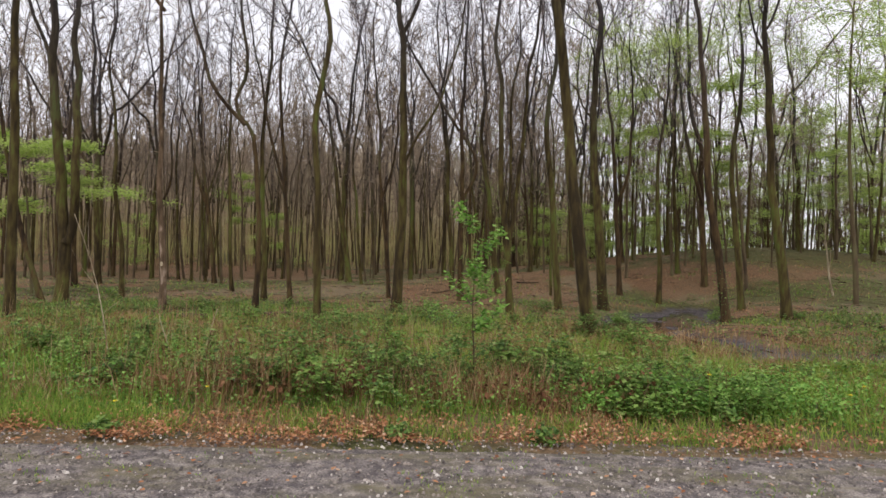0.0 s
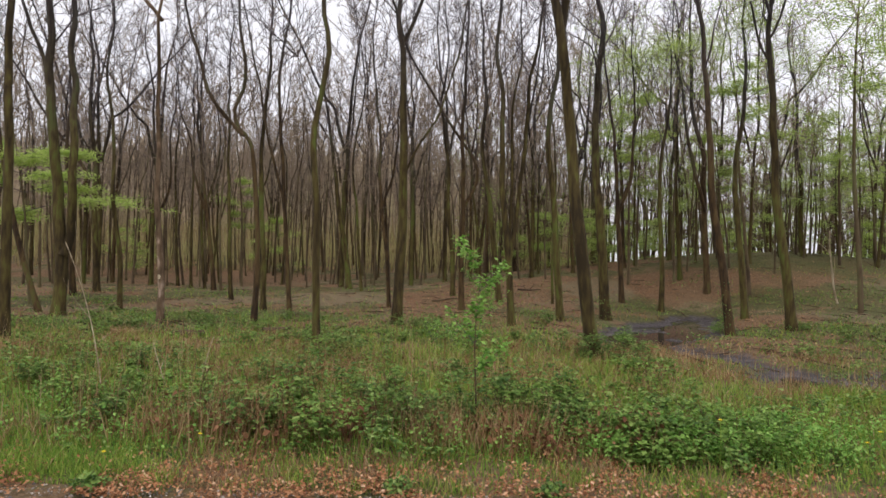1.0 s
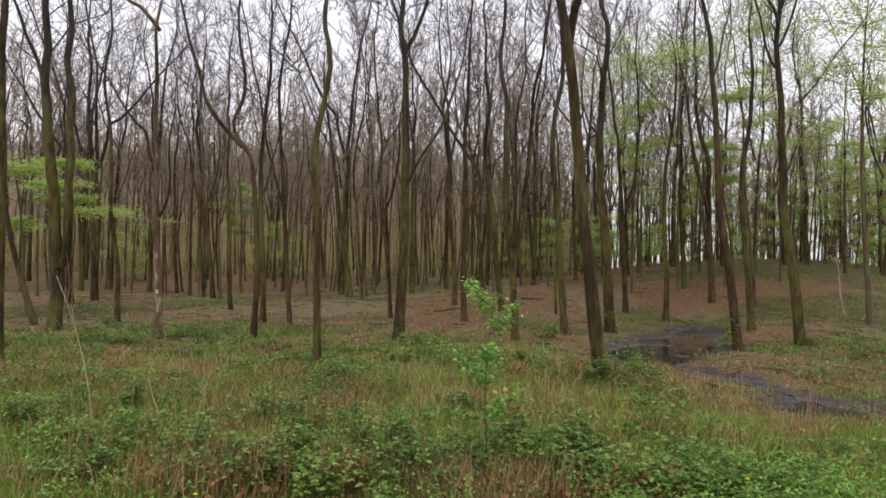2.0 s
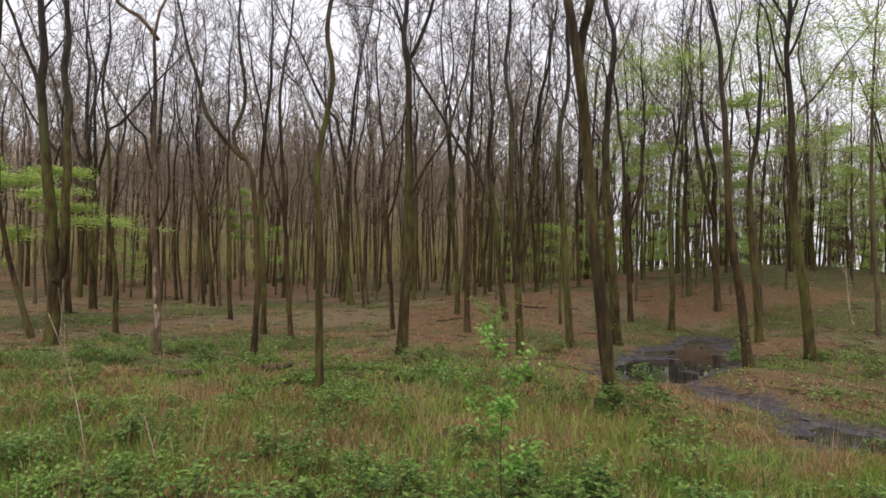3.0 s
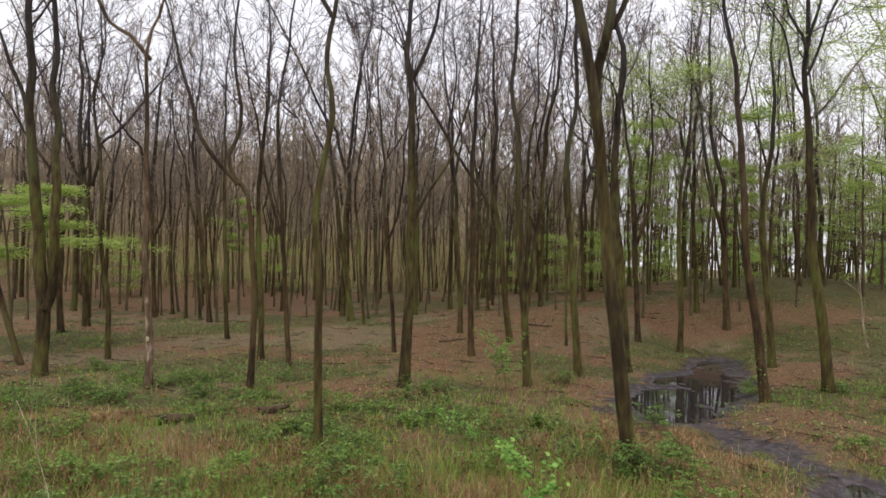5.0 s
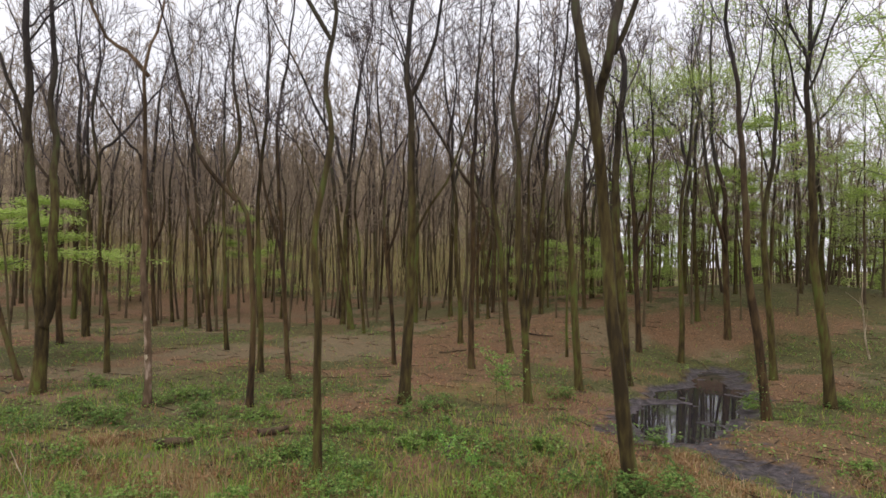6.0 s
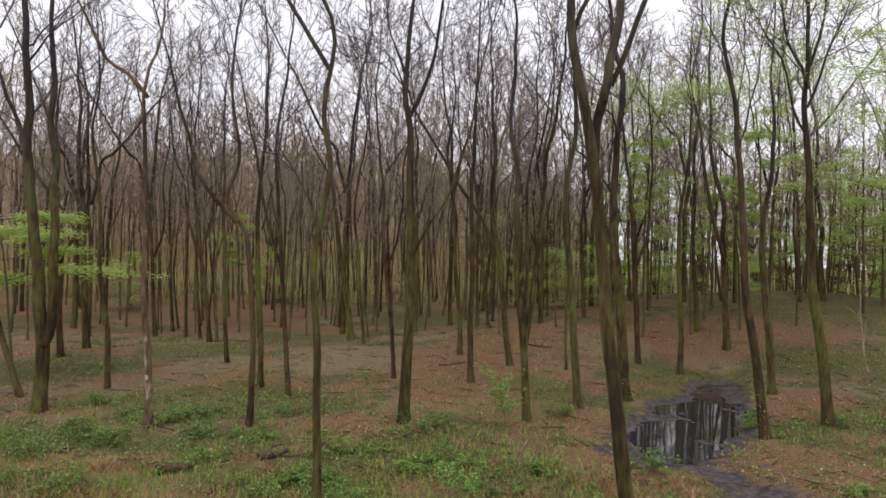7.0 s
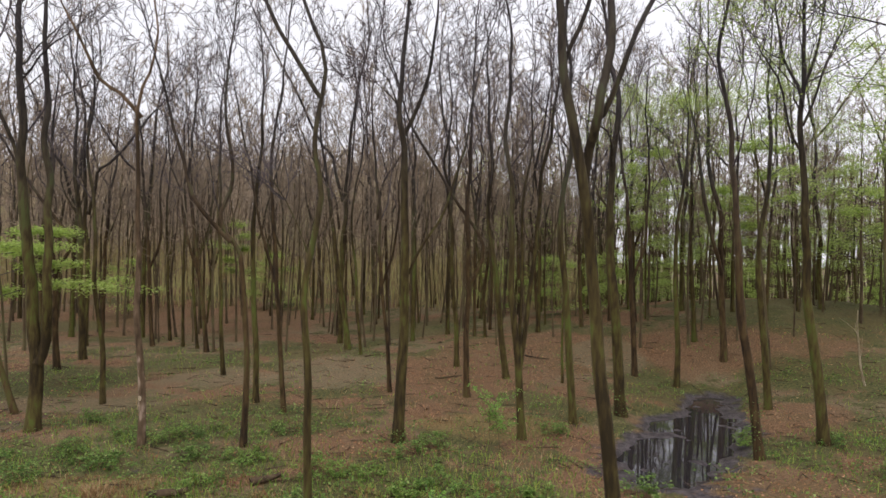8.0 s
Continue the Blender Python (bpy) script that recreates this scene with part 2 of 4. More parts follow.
def gravel_material():
    """Packed grey gravel with broad mossy and bare streaks."""
    mat = ramp_material("gravel_road", [(0.36, (0.052, 0.044, 0.046)), (0.47, (0.122, 0.104, 0.103)), (0.54, (0.195, 0.168, 0.158)), (0.62, (0.34, 0.30, 0.27))], 60, 0.9, 0.9, 12)
    nodes, links = mat.node_tree.nodes, mat.node_tree.links
    bsdf = nodes["Principled BSDF"]
    stones = bsdf.inputs["Base Color"].links[0].from_socket
    place = nodes.new("ShaderNodeNewGeometry")
    streaks = nodes.new("ShaderNodeMapping")
    streaks.inputs["Scale"].default_value = (0.55, 1.5, 1)
    links.new(place.outputs["Position"], streaks.inputs["Vector"])
    patch = nodes.new("ShaderNodeTexNoise")
    patch.inputs["Scale"].default_value, patch.inputs["Detail"].default_value, patch.inputs["Roughness"].default_value = 1.3, 8, 0.7
    links.new(streaks.outputs["Vector"], patch.inputs["Vector"])
    amount = nodes.new("ShaderNodeMapRange")
    amount.inputs["From Min"].default_value, amount.inputs["From Max"].default_value, amount.inputs["To Max"].default_value = 0.46, 0.64, 0.75
    links.new(patch.outputs["Fac"], amount.inputs["Value"])
    moss = nodes.new("ShaderNodeMix")
    moss.data_type = "RGBA"
    moss.inputs["B"].default_value = (0.135, 0.118, 0.055, 1)
    links.new(amount.outputs["Result"], moss.inputs["Factor"])
    links.new(stones, moss.inputs["A"])
    links.new(moss.outputs["Result"], bsdf.inputs["Base Color"])
    return mat


GRAVEL = gravel_material()


# ---- mesh helpers ----
class Buffer:
    """Vertices and faces of one mesh in the making."""
    def __init__(self):
        self.verts, self.faces = [], []

    def tube(self, points, radii, sides):
        first = len(self.verts)
        count = len(points)
        for i in range(count):
            a, b = points[max(i - 1, 0)], points[min(i + 1, count - 1)]
            axis = (b - a).normalized()
            side = axis.cross(Vector((0.31, 0.95, 0.05))).normalized()
            up = side.cross(axis)
            for k in range(sides):
                turn = math.tau * k / sides
                self.verts.append(points[i] + (side * math.cos(turn) + up * math.sin(turn)) * radii[i])
        for i in range(count - 1):
            for k in range(sides):
                a, b = first + i * sides + k, first + i * sides + (k + 1) % sides
                self.faces.append((a, b, b + sides, a + sides))
        self.faces.append(tuple(first + (count - 1) * sides + k for k in range(sides)))

    def spike(self, start, tip, r):
        """A thin pointed twig."""
        n = len(self.verts)
        axis = (tip - start).normalized()
        side = axis.cross(Vector((0.31, 0.95, 0.05))).normalized() * r
        up = side.cross(axis)
        self.verts += [start + side, start - side * 0.5 + up * 0.87, start - side * 0.5 - up * 0.87, tip]
        self.faces += [(n, n + 1, n + 3), (n + 1, n + 2, n + 3), (n + 2, n, n + 3)]

    def leaf(self, at, along, across, fold=0.25):
        """A small leaf of four triangles, folded along its midrib."""
        normal = along.cross(across)
        if normal.length > 1e-9:
            normal = normal.normalized() * across.length * fold
        n = len(self.verts)
        self.verts += [at, at + along * 0.45 + across + normal, at + along, at + along * 0.45 - across + normal]
        self.faces += [(n, n + 1, n + 2), (n, n + 2, n + 3)]

    def blade(self, at, lean, height, width, turn):
        n = len(self.verts)
        side = Vector((math.cos(turn), math.sin(turn), 0)) * width
        mid = at + Vector((lean.x * 0.35, lean.y * 0.35, height * 0.6))
        self.verts += [at - side, at + side, mid + side * 0.7, mid - side * 0.7, at + Vector((lean.x, lean.y, height))]
        self.faces += [(n, n + 1, n + 2, n + 3), (n + 3, n + 2, n + 4)]

    def mesh(self, name, material, smooth=True):
        data = bpy.data.meshes.new(name)
        data.from_pydata([tuple(v) for v in self.verts], [], self.faces)
        data.materials.append(material)
        if smooth:
            data.shade_smooth()
        return data


def part(name, buf, material, parent, label="", smooth=True):
    ob = new(name, buf.mesh(name, material, smooth))
    ob.parent = parent
    return tagged(ob, label)


def thing(name, at, label, category, group="", kind=""):
    ob = new(name)
    ob.location = at
    ob.empty_display_size = 0.2
    return tagged(ob, label, category, group, kind)


def jitter(rnd, size):
    return Vector((rnd.uniform(-size, size), rnd.uniform(-size, size), rnd.uniform(-size, size)))


# ---- lie of the land ----
WATER_LEVEL = -0.30
HOLLOWS = [((6.5, 20.5), (7.8, 22.5), 1.9, 0.95), ((7.8, 22.5), (9.85, 25.6), 2.0, 1.0), ((9.85, 25.6), (11.1, 28.2), 1.5, 0.90), ((11.1, 28.2), (12.2, 30.6), 1.6, 0.74),
           ((6.3, 19.4), (7.2, 16.6), 1.7, 0.42), ((7.2, 16.6), (7.9, 13.6), 1.0, 0.35), ((5.2, 19.7), (8.0, 19.2), 1.3, 0.46), ((7.9, 13.1), (16.0, 11.6), 1.5, 0.88)]


def ease(v):
    v = max(0.0, min(1.0, v))
    return v * v * (3 - 2 * v)


def ground(x, y):
    z = 3.2 * math.exp(-0.5 * (((x - 24) / 14) ** 2 + ((y - 46) / 10) ** 2))
    z += 0.45 / (1 + math.exp(-max(-60, min(60, (y - 33) / 3)))) - 0.1 / (1 + math.exp(-max(-60, min(60, (y - 20) / 2))))
    z += (2.6 * ease((y - 42) / 40) + 14 * ease((y - 84) / 78)) * ease((28 - x) / 42)
    if y > 5.6:
        near = min(1.0, (y - 5.6) / 1.5)
        z += near * (0.10 * noise.noise((x * 0.30, y * 0.30, 0)) + 0.05 * noise.noise((x * 1.3, y * 1.3, 4)))
    dip = far_bank = 0.0
    for (ax, ay), (bx, by), wide, deep in HOLLOWS:
        ex, ey = bx - ax, by - ay
        s = max(0.0, min(1.0, ((x - ax) * ex + (y - ay) * ey) / (ex * ex + ey * ey)))
        d = math.hypot(x - ax - s * ex, y - ay - s * ey) + 0.5 * noise.noise((x * 0.7, y * 0.7, 9))
        dip = max(dip, deep * math.exp(-(d / wide) ** 2.2) if d > 0 else deep)
        if ay > 22:
            far_bank = max(far_bank, 0.85 * math.exp(-(max(d, 0) / 5.0) ** 2))
    bed = 0.47 + (0.27 if y < 25 else 0.20) * noise.noise((x * 0.8, y * 0.55, 7)) + 0.20 * noise.noise((x * 1.9, y * 1.7, 3)) + 0.07 * noise.noise((x * 4.3, y * 4.3, 5))
    return z * (1 - dip) * (1 - far_bank) - bed * dip


# what grows or lies where: centre and reach of each patch
RUSSET = [(0.4, 31, 3.4, 4.5), (4.5, 36, 5, 4), (13.5, 36, 4.5, 3), (19, 36, 3, 2), (9.2, 18.6, 2.6, 1.6), (-24, 50, 13, 7), (-3.0, 21.9, 2.2, 1.4), (5.6, 12.4, 1.6, 1.0), (13.6, 26.5, 2.2, 1.6)]
LEAFY_GREEN = [(9.8, 31.5, 2.2, 3.0), (12.2, 29.8, 1.8, 1.6), (20, 31, 4.0, 2.6), (25, 41, 8, 5), (17, 32.5, 2.6, 2.0), (-17.6, 30, 3.5, 2.6), (-8.0, 24.2, 4.2, 2.8), (-13.5, 34, 3.0, 2.2), (-9.0, 38, 3.4, 2.0), (-12.0, 19.4, 3.6, 1.2), (-29, 46, 4, 3), (-2.1, 46, 3.4, 4.0),
               (-3.6, 15.8, 2.4, 1.2), (13.3, 19.0, 2.6, 1.0), (3.6, 27.5, 1.6, 1.2), (-1.0, 17.5, 3.0, 1.4), (15.0, 23.0, 2.4, 1.8)]
STRAW_GRASS = [(-5.6, 14.4, 2.6, 1.2), (-9.0, 17.4, 2.0, 0.9), (5.2, 15.0, 1.6, 1.2), (0.5, 13.0, 2.5, 1.0), (-10.5, 12.6, 2.6, 0.9), (8.5, 10.4, 2.0, 0.8), (1.8, 24.0, 2.2, 1.4)]
BARE_TAN = [(-5.2, 33, 2.6, 3.2), (-14.8, 26, 3.0, 1.2), (-10.5, 31, 2.4, 1.8), (8.5, 35.5, 2.0, 2.4)]


def cover(x, y):
    """How much russet litter, leafy green, straw and bare tan litter there is at a place."""
    wx, wy = x + 1.1 * noise.noise((x * 0.4, y * 0.4, 71)), y + 1.1 * noise.noise((x * 0.4, y * 0.4, 77))
    return [max(math.exp(-((wx - a) / c) ** 2 - ((wy - b) / d) ** 2) for a, b, c, d in spots) for spots in (RUSSET, LEAFY_GREEN, STRAW_GRASS, BARE_TAN)]


def spaced(inner, step, outer):
    values = list(np.arange(-inner, inner + step / 2, step))
    gap, v = step, inner
    while v < outer:
        gap *= 1.35
        v += gap
        values = [-v] + values + [v]
    return values


def build_ground():
    xs = sorted([x for x in spaced(26, 0.36, 1500) if not 4.0 < x < 14.0] + list(np.arange(4.1, 14.0, 0.16)))
    ys = sorted([29 + v for v in spaced(25, 0.3, 1500) if not 11.0 < 29 + v < 33.0] + list(np.arange(11.1, 33.0, 0.18)))
    verts = [(x, y, ground(x, y)) for y in ys for x in xs]
    w = len(xs)
    faces = [(j * w + i, j * w + i + 1, (j + 1) * w + i + 1, (j + 1) * w + i) for j in range(len(ys) - 1) for i in range(w - 1)]
    data = bpy.data.meshes.new("ground")
    data.from_pydata(verts, [], faces)
    data.materials.append(FLOOR)
    data.shade_smooth()
    kinds = data.color_attributes.new("cover", "FLOAT_COLOR", "POINT")
    kinds.data.foreach_set("color", [w for x, y, _ in verts for w in (cover(x, y) if abs(x) < 60 and 8 < y < 75 else (0, 0, 0, 0))])
    tagged(new("ground", data), "woodland floor of brown leaf litter, moss and mud", "ground", kind="structure")


def verge_line(x):
    """How far the gravel's edge leaves its mean line."""
    return 0.055 * max(-5.0, min(5.0, x))


def build_road():
    buf = Buffer()
    xs = list(np.arange(-40, 40.1, 0.25))
    ys = list(np.arange(-1.0, 4.76, 0.25)) + [5.3]
    for y in ys:
        for x in xs:
            edge = 0.12 * noise.noise((x * 0.9, 0, 2)) + verge_line(x) if y > 5.2 else 0
            buf.verts.append((x, y + edge, 0.03 + 0.012 * noise.noise((x * 2, y * 2, 0)) - (0.05 if y > 5.2 or y < -0.9 else 0)))
    w = len(xs)
    for j in range(len(ys) - 1):
        for i in range(w - 1):
            buf.faces.append((j * w + i, j * w + i + 1, (j + 1) * w + i + 1, (j + 1) * w + i))
    tagged(new("road", buf.mesh("road", GRAVEL)), "grey gravel forest road with small pale stones", "road", kind="structure")


def build_water():
    for name, cx, cy, rx, ry in (("water", 9.4, 26.2, 8.5, 8.0), ("water", 11.8, 12.8, 6.5, 3.6)):
        buf = Buffer()
        buf.verts.append(Vector((cx, cy, WATER_LEVEL)))
        for k in range(40):
            a = math.tau * k / 40
            buf.verts.append(Vector((cx + rx * math.cos(a), cy + ry * math.sin(a), WATER_LEVEL)))
        buf.faces = [(0, k + 1, (k + 1) % 40 + 1) for k in range(40)]
        tagged(new(name, buf.mesh(name, WATER)), "still dark puddle in a muddy hollow", "puddle", kind="structure")


build_ground()
build_road()
build_water()


# ---- trees ----
def curve_points(controls, step=0.45):
    """Smooth points through the controls."""
    c = [controls[0] * 2 - controls[1], *controls, controls[-1] * 2 - controls[-2]]
    out = []
    for i in range(1, len(c) - 2):
        n = max(2, int((c[i + 1] - c[i]).length / step))
        for k in range(n):
            s = k / n
            out.append(0.5 * (2 * c[i] + (c[i + 1] - c[i - 1]) * s + (2 * c[i - 1] - 5 * c[i] + 4 * c[i + 1] - c[i + 2]) * s * s
                              + (3 * c[i] - c[i - 1] - 3 * c[i + 1] + c[i + 2]) * s ** 3))
    out.append(controls[-1])
    return out


def shoot(rnd, start, way, length, segments, wander, rise):
    points, d = [start], way.normalized()
    for _ in range(segments):
        d = (d + jitter(rnd, wander) + Vector((0, 0, rise))).normalized()
        points.append(points[-1] + d * (length / segments))
    return points


def side_way(rnd, axis, spread, turn):
    """A direction at the angle spread (radians) from the axis."""
    side = axis.cross(Vector((0.2, 0.3, 0.93)))
    if side.length < 1e-3:
        side = Vector((1, 0, 0))
    side = Matrix.Rotation(turn, 3, axis) @ side.normalized()
    return axis * math.cos(spread) + side * math.sin(spread)


def twigs_on(buf, rnd, points, radius, length, count, depth, tips, coarse=False):
    """Branches and, on them, twigs along the outer part of a limb."""
    n = len(points)
    for k in range(count):
        f = 0.25 + 0.75 * (k + rnd.random()) / count
        i = min(n - 2, int(f * (n - 1)))
        axis = (points[i + 1] - points[i]).normalized()
        start = points[i].lerp(points[i + 1], f * (n - 1) - i)
        way = side_way(rnd, axis, rnd.uniform(0.4, 0.95), rnd.uniform(0, math.tau))
        long = length * rnd.uniform(0.6, 1.2) * (1.15 - 0.6 * f)
        segments = (2 if coarse else 4) if depth else (1 if coarse else 2)
        pts = shoot(rnd, start, way, long, segments, 0.52, 0.18)
        r = radius * (1 - 0.55 * f)
        if coarse and not depth:
            buf.spike(pts[0], pts[1], max(r, 0.018))
        elif not depth:
            buf.tube(pts[:-1], [max(r, 0.007), max(r, 0.007) * 0.7], 3)
            buf.spike(pts[-2], pts[-1], max(r, 0.007) * 0.7)
        else:
            buf.tube(pts, [max(0.018 if coarse else 0.010, r * (1 - 0.75 * s / segments)) for s in range(segments + 1)], 3)
        if depth:
            twigs_on(buf, rnd, pts, max(0.004, r * 0.5), long * 0.5, 5 if coarse else 6, depth - 1, tips, coarse)
        else:
            tips.append(pts[-1])


def tree(name, x, y, r, bends, height, seed, label, group, crown=6.0, stems=(), limbs=11, bark=BARK, dense=1.25, twig_mat=TWIG, leafy=0, leaf_low=0.0, leaf_high=30.0, at_ground=True, spread=1.0, split=True, coarse=False, ivy=None):
    """A tree with its trunk bent through (offset, height) marks, extra stems, limbs and a crown of twigs."""
    rnd = random.Random(seed)
    root = thing(name, (x, y, ground(x, y) if at_ground else 0), label, "tree", group)
    controls = [Vector((0, 0, -0.25))] + [Vector((dx, rnd.uniform(-0.15, 0.15), z)) for dx, z in bends]
    last, before = controls[-1], controls[-2]
    slope = (last.x - before.x) / max(0.5, last.z - before.z) * 0.5
    z = last.z
    while z < height - 1.0:
        z = min(height, z + 2.6)
        last = Vector((last.x + slope * 2.6 + rnd.uniform(-0.42, 0.42), last.y + rnd.uniform(-0.45, 0.45), z))
        controls.append(last)
    lines = [("trunk", r, curve_points(controls))]
    for share, marks in stems:
        pts = [Vector((marks[0][0], 0, marks[0][1]))] + [Vector((dx, rnd.uniform(-0.3, 0.3), z)) for dx, z in marks[1:]]
        tail, slope = pts[-1], (pts[-1] - pts[-2]).normalized()
        while tail.z < height * 0.85 and share > 0.2:
            slope = (slope + jitter(rnd, 0.15) + Vector((0, 0, 0.2))).normalized()
            tail = tail + slope * 2.2
            pts.append(tail)
        lines.append(("limb", r * share, curve_points(pts)))
    crown_buf, tips = Buffer(), []
    for kind, radius, pts in lines:
        for p in pts:
            sway = 0.03 + 0.11 * min(1, max(0, p.z - 3) / 6)
            p.x += sway * noise.noise((p.z * 0.75, seed * 1.7, radius * 90))
            p.y += sway * noise.noise((p.z * 0.75, seed * 1.7 + 50, radius * 90))
        top = pts[-1].z
        low = pts[0].z
        radii = []
        for p in pts:
            s = (p.z - low) / (top - low)
            flare = 1 + (0.45 * math.exp(-max(0, p.z) / 0.22) if kind == "trunk" else 0)
            radii.append(max(0.012, radius * (1 - 0.86 * s ** 1.1) * flare * (1 + 0.05 * noise.noise((p.z * 1.7, seed, 0)))))
        buf = Buffer()
        buf.tube(pts, radii, 6 if coarse else 10 if radius > 0.13 else 8)
        made = part(kind, buf, bark, root)
        if kind == "trunk":
            trunk_part = made
        count = limbs if kind == "trunk" else max(3, int(limbs * 0.6))
        first = min(max(crown, low + 1.0), top - 1.0)
        turn = rnd.uniform(0, 6)
        for k in range(count):
            z = first + (top - first) * ((k + rnd.random() * 0.7) / count) ** 0.9
            i = min(len(pts) - 2, next(j for j in range(len(pts)) if pts[j].z >= z or j == len(pts) - 1))
            axis = (pts[i + 1] - pts[i]).normalized()
            turn += 2.4 + rnd.uniform(-0.5, 0.5)
            way = side_way(rnd, axis, rnd.uniform(0.5, 0.95) * spread, turn)
            long = (1.6 + (top - z) * 0.42) * rnd.uniform(0.75, 1.2)
            limb = shoot(rnd, pts[i], way, long, 7, 0.40, 0.15)
            thick = max(0.014, radii[i] * rnd.uniform(0.24, 0.42))
            limb_buf = Buffer() if split else crown_buf
            limb_buf.tube(limb, [thick * (1 - 0.8 * s / 7) for s in range(8)], 4 if coarse else 5)
            if split:
                part("limb", limb_buf, bark if thick > 0.04 else twig_mat, root)
            twigs_on(crown_buf, rnd, limb, thick * 0.45, long * 0.5, max(3, int(6 * dense)), 1, tips, coarse)
        twigs_on(crown_buf, rnd, pts[int(len(pts) * 0.75):], radius * 0.15, 1.3, int(8 * dense), 1, tips, coarse)
    crown_part = tagged(part("crown", crown_buf, twig_mat, root, "fine bare grey-brown twigs"), kind="stuff")
    if ivy:
        count, high = ivy
        climb, line = Buffer(), [p for p in lines[0][2] if 0 <= p.z <= high]
        for _ in range(count):
            p, a = rnd.choice(line), rnd.uniform(0, math.tau)
            out = r * rnd.uniform(1.0, 1.5) + abs(rnd.gauss(0, 0.05))
            add_leaf(climb, rnd, p + Vector((math.cos(a) * out, math.sin(a) * out, rnd.uniform(-0.25, 0.25))), 0.055, 0.9)
        tagged(part("ivy", climb, BRAMBLE_LEAF, trunk_part, "green ivy round the trunk foot", False), kind="stuff")
    if leafy:
        leaf_buf = Buffer()
        for tip in tips:
            if not leaf_low < tip.z < leaf_high:
                continue
            for _ in range(leafy):
                add_leaf(leaf_buf, rnd, tip + Vector((rnd.gauss(0, 0.3), rnd.gauss(0, 0.3), rnd.gauss(0, 0.09))), 0.075, 0.4)
        if leaf_buf.faces:
            tagged(part("foliage", leaf_buf, SPRING_LEAF, crown_part, "fresh light green spring leaves", False), kind="stuff")
    return root


def add_leaf(buf, rnd, at, size, tilt):
    a = rnd.uniform(0, math.tau)
    s = size * rnd.uniform(0.7, 1.3)
    along = Vector((math.cos(a), math.sin(a), rnd.uniform(-tilt, tilt))) * s
    across = Vector((-math.sin(a), math.cos(a), rnd.uniform(-tilt, tilt))) * s * 0.36
    buf.leaf(at, along, across)


def bark_scar(owner, x, z):
    """A pale oval scar on the trunk."""
    buf = Buffer()
    buf.tube([Vector((x, -0.085, z - 0.2)), Vector((x, -0.10, z - 0.1)), Vector((x, -0.105, z)), Vector((x, -0.10, z + 0.1)), Vector((x, -0.085, z + 0.22))], [0.015, 0.055, 0.075, 0.05, 0.012], 8)
    part("bark_scar", buf, STRAW, owner.children[0], "pale torn scar")


BARE = "tall bare beech with mossy brown bark, on leaf litter"
SLIM = "slim bare woodland tree with brown bark on leaf litter"
NEAR_TREES = "trees of the wood edge"

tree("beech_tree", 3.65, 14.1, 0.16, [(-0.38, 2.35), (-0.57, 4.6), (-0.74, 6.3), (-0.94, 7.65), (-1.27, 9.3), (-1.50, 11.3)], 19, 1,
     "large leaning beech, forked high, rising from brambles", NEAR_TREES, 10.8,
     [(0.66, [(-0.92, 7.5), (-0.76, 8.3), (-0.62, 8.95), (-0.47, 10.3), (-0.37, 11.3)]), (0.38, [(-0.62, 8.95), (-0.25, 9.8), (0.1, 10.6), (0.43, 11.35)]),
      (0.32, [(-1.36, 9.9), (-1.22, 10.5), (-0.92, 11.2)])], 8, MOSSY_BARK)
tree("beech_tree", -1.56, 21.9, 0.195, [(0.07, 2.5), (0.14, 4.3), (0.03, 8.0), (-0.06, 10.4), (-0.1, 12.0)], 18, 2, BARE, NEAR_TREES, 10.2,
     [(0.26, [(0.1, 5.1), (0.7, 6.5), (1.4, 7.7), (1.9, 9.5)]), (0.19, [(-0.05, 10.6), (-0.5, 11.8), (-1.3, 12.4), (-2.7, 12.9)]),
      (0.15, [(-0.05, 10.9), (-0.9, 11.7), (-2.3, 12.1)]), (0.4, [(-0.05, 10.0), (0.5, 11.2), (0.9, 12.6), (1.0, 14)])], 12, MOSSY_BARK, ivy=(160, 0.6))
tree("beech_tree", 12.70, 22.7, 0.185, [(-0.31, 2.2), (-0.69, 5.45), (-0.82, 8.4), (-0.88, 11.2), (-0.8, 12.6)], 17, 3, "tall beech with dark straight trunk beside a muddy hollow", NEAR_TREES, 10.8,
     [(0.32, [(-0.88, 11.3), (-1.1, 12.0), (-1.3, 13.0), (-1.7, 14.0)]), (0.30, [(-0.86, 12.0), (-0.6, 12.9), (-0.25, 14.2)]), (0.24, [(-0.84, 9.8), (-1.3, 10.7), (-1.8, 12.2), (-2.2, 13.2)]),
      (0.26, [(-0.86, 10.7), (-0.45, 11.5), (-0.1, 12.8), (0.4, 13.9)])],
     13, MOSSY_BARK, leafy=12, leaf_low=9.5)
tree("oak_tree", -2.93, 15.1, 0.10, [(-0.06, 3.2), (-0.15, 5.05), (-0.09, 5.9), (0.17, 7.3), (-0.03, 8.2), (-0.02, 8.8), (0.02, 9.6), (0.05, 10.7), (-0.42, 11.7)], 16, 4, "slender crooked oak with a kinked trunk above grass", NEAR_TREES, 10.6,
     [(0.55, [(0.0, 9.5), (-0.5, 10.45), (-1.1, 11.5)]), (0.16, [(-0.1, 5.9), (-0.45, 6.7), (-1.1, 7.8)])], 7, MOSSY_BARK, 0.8)
